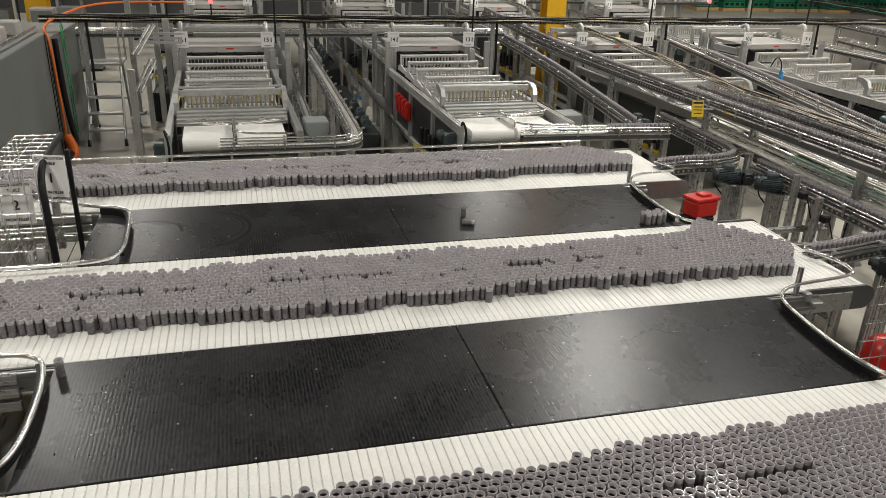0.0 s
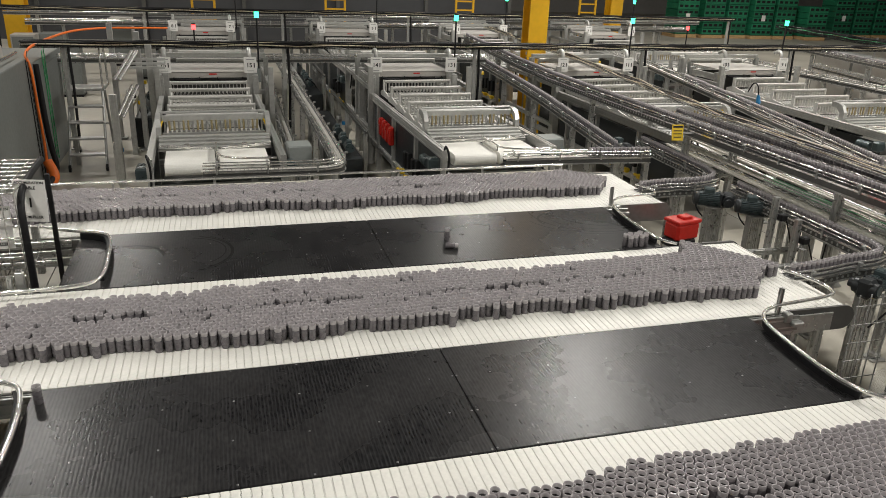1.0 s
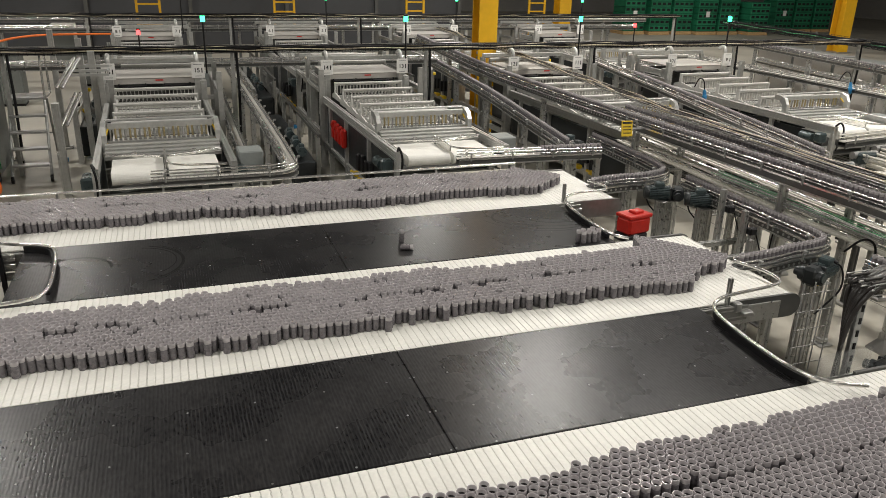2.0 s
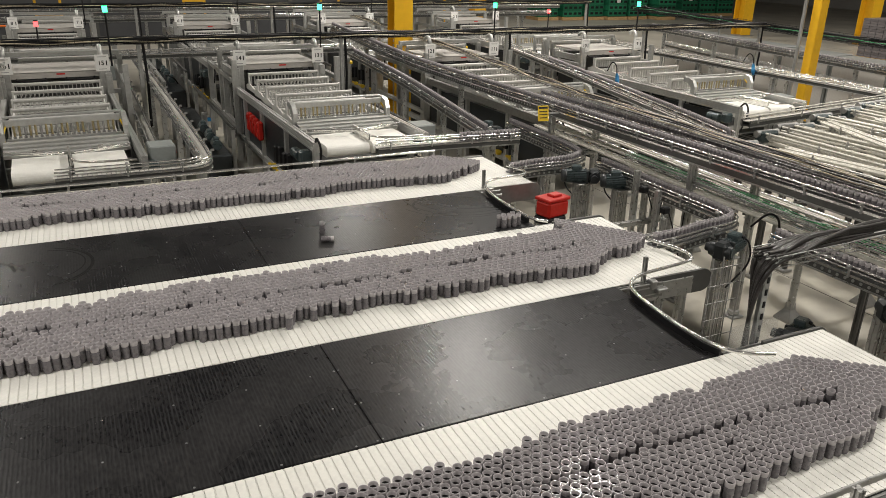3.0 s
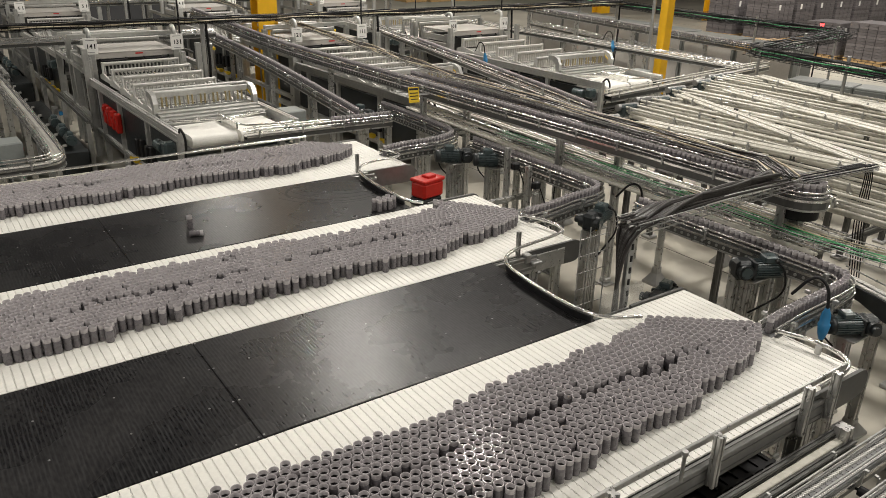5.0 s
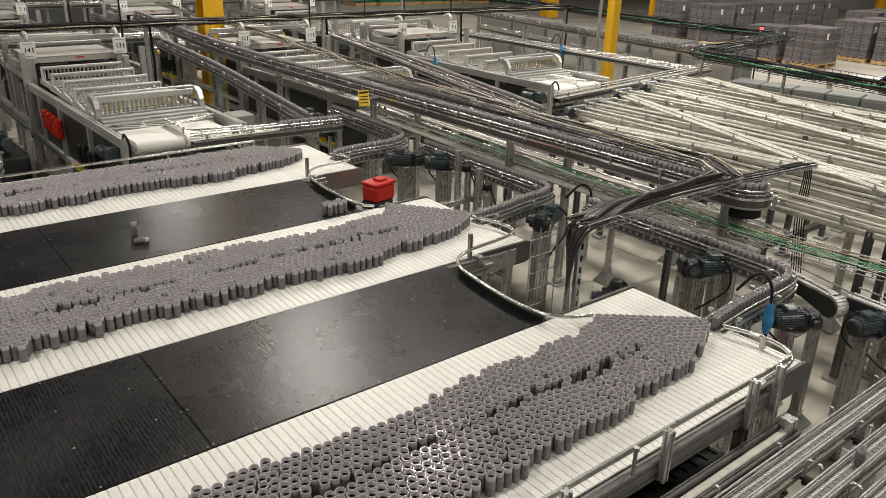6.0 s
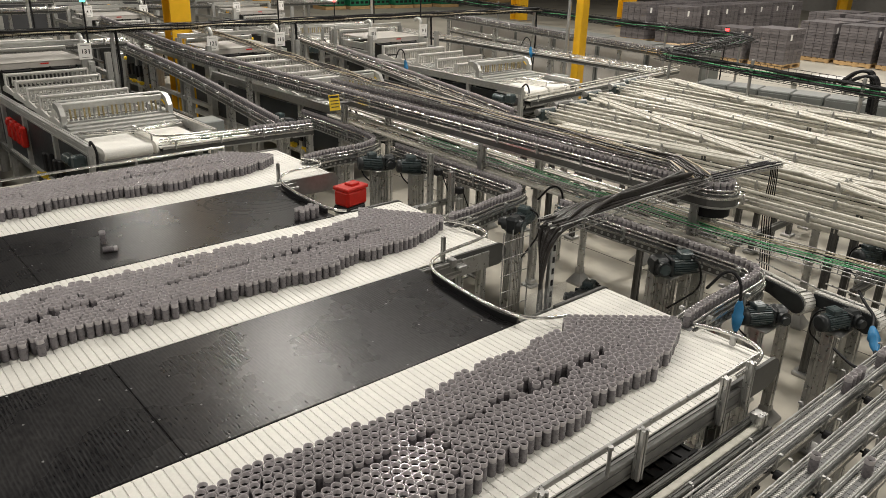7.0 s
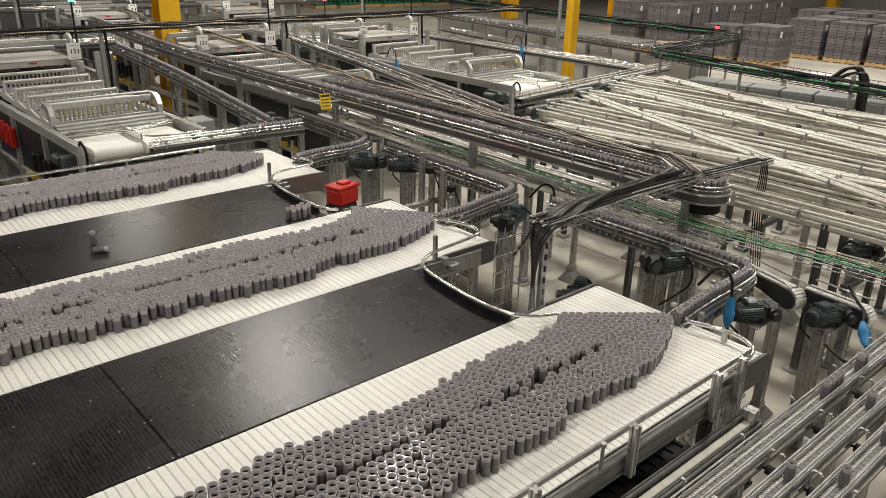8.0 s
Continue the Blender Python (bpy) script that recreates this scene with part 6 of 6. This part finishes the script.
    # grey cabinets under the far cable tray
    for k in range(-3, 3):
        t = thing("drive_cabinet", "grey steel cabinet under the far cable tray", "cabinet", "tray cabinets", at=pose(9.75 + 0.082 * k, 4.23 + -0.394 * k, 0, 0, 0, -78.2))
        part("body", Build().box((0, 0.2, 0.66), (0.39, 0.4, 1.18), 0.012), CABINET, t)
        part("door", Build().box((0, -0.008, 0.68), (0.35, 0.016, 1.08), 0.006), CABINET, t)
        part("plinth", Build().box((0, 0.2, 0.035), (0.35, 0.36, 0.07)), BLACK, t)
    t = thing("slotted_bridge", "low white slotted bridge on a steel stand", "conveyor bridge", at=pose(13.93, 5.86, 0, 0, 0, -48))
    part("bridge", Build().box((0, 0, 0.85), (1.1, 0.5, 0.10), 0.02), WHITE, t)
    for k in range(12):
        part("slot", Build().box((-0.5 + 0.09 * k, -0.252, 0.85), (0.05, 0.01, 0.05)), BLACK, t)
    for dx in (-0.45, 0.45):
        part("leg", Build().extr((dx, 0, 0), (dx, 0, 0.80), 0.08), ALU_FAR, t)
    t = thing("cable_drop", "thick black cables arching from the far tray to the floor", "cables")
    for k in range(12):
        e = 0.022 * (k % 6)
        g = 0.05 * (k // 6)
        part("cable", Build().sweep(smooth_path([(8.79 + e, 3.46, 1.58 + g), (8.95 + e, 3.35 + g, 1.68 + g), (9.11 + e, 3.23 + g, 1.66 + g), (9.11 + e, 3.21 + g, 1.2), (9.11 + e, 3.21 + g, 0.02)]), 0.016, 6), BLACK, t)
    rng = random.Random(12)
    for k in range(12):
        t = thing("drive_cabinet", "small grey steel cabinet in the far aisle", "cabinet", "drive cabinets")
        x, y, h = -8.5 + 0.75 * k + rng.uniform(-.2, .2), rng.uniform(16.5, 22.5), rng.uniform(0.7, 1.5)
        part("body", Build().box((x, y, h / 2 + 0.05), (0.55, 0.5, h), 0.012), rng.choice((PANEL, CABINET, DARK_PANEL, CABINET)), t)
        part("door", Build().box((x, y - 0.256, h / 2 + 0.05), (0.48, 0.012, h - 0.1), 0.004), CABINET, t)
        part("plinth", Build().box((x, y, 0.025), (0.5, 0.45, 0.05)), BLACK, t)
    # caution sign, red box, red lamp
    t = thing("caution_sign", "yellow caution sign with bars of black print on a conveyor", "sign", at=pose(4.31, 6.62, 1.345, -12, 0, -8))
    part("board", Build().box((0, 0, 0), (0.12, 0.005, 0.16), 0.002), YELLOW_BRIGHT, t)
    part("print", Build().box((0, -0.004, 0.058), (0.10, 0.002, 0.020)).box((0, -0.004, 0.018), (0.09, 0.002, 0.009)).box((0, -0.004, -0.012), (0.09, 0.002, 0.009)).box((0, -0.004, -0.045), (0.08, 0.002, 0.009)), INK, t)
    part("clip", Build().cyl((0, 0.01, 0.085), (0, 0.01, 0.13), 0.006, 6).box((0.09, 0.012, 0.0), (0.22, 0.012, 0.02)), STEEL, t)
    for x, y, z in ((3.50, 5.14, 0.88),):
        t = thing("red_pump", "red plastic box unit with a handle on a black base", "pump", "red units", at=pose(x, y, z, 0, 0, 12) @ Matrix.Diagonal((0.85, 0.85, 0.85, 1)))
        part("case", Build().box((0, 0, 0), (0.29, 0.20, 0.17), 0.025), RED, t)
        part("lid", Build().box((0, 0, 0.098), (0.30, 0.21, 0.035), 0.012).box((0.02, 0, 0.125), (0.12, 0.10, 0.03), 0.01), RED, t)
        part("base", Build().box((-0.02, 0, -0.12), (0.28, 0.20, 0.08), 0.02), BLACK, t)
        part("print", Build().box((-0.05, -0.092, 0.02), (0.07, 0.003, 0.06)), DARK_PANEL, t)
        part("shelf", Build().extr((0, 0, -1.03), (0, 0, -0.15), 0.06), ALU, t)
    # unidentified rounded red shape leaving behind the near table; made-up base and casters
    t = thing("red_trolley", "unidentified rounded red shape on a made-up rolling base", "trolley", at=pose(3.72, 3.30, 0))
    dome = [(0, 0, 0.14 + 0.52 * math.sin(radians(a))) for a in range(0, 91, 10)]
    part("hood", Build().sweep(dome, [max(0.17 * math.cos(radians(a)) ** 0.6, 0.002) for a in range(0, 91, 10)], 20), RED, t)
    part("base", Build().sweep([(0, 0, 0.08), (0, 0, 0.14)], 0.16, 20), BLACK, t)
    for k in range(4):
        u, v = 0.10 * math.cos(radians(45 + 90 * k)), 0.10 * math.sin(radians(45 + 90 * k))
        part("caster", Build().cyl((u - 0.012, v, 0.04), (u + 0.012, v, 0.04), 0.04, 12), BLACK, t)
    way = ((0.0, 3.72, 3.30), (0.1, 3.76, 3.22), (0.2, 3.81, 3.10), (0.4, 3.79, 2.82), (0.8, 3.78, 2.40), (1.2, 3.50, 2.17), (1.7, 3.02, 2.08), (8.0, 3.02, 2.08))
    MOVES.append((t, [(a, pose(x, y, 0)) for a, x, y in way]))
    for x, y in ((-0.5, 14.3), (10.0, 15.4), (12.5, 7.0)):
        stack_light(x, y, 0.0, 1.6, RED_LAMP)


def tray_pallet(x, y, n):
    t = thing("tray_pallet", "wooden pallet stacked with black plastic trays in film", "pallet", "tray pallets")
    for dx in (-0.45, 0.0, 0.45):
        part("pallet_runner", Build().box((x + dx, y, 0.061), (0.10, 1.0, 0.079)), WOOD, t, "pale wooden runner")
    for k in range(6):
        part("pallet_board", Build().box((x, y - 0.45 + 0.18 * k, 0.112), (1.0, 0.12, 0.022)), WOOD, t, "pale wooden board")
        if k % 2 == 0:
            part("pallet_board", Build().box((x, y - 0.45 + 0.18 * k, 0.011), (1.0, 0.1, 0.02)), WOOD, t, "pale wooden board")
    h = 0.075
    me = None
    for j in range(n):
        if me is None:
            def side(a, b2):
                pts = []
                for q in range(4):
                    u0, u1 = (q + 0.04) / 4, (q + 0.96) / 4
                    n = Vector((-(b2 - a).y, (b2 - a).x)).normalized() * 0.022
                    pts += [a.lerp(b2, u0) + n, a.lerp(b2, u0), a.lerp(b2, u1), a.lerp(b2, u1) + n]
                return pts
            cs = [Vector((-0.49, -0.49)), Vector((0.49, -0.49)), Vector((0.49, 0.49)), Vector((-0.49, 0.49))]
            ring = [tuple(p) for k in range(4) for p in side(cs[k], cs[(k + 1) % 4])]
            me = Build().prism(ring, -h / 2 + 0.006, h / 2).mesh("tray", TRAY_STACK)
        part("tray", me, None, t, at=pose(x, y, 0.124 + h * (j + 0.5)))
    part("label", Build().box((x - 0.25, y - 0.49, 0.124 + h * n - 0.2), (0.1, 0.004, 0.16)), PAPER, t)


machines()
left_side()
far_things()


def motions():
    for ob, rows in MOVES:
        walk(ob, rows)


motions()
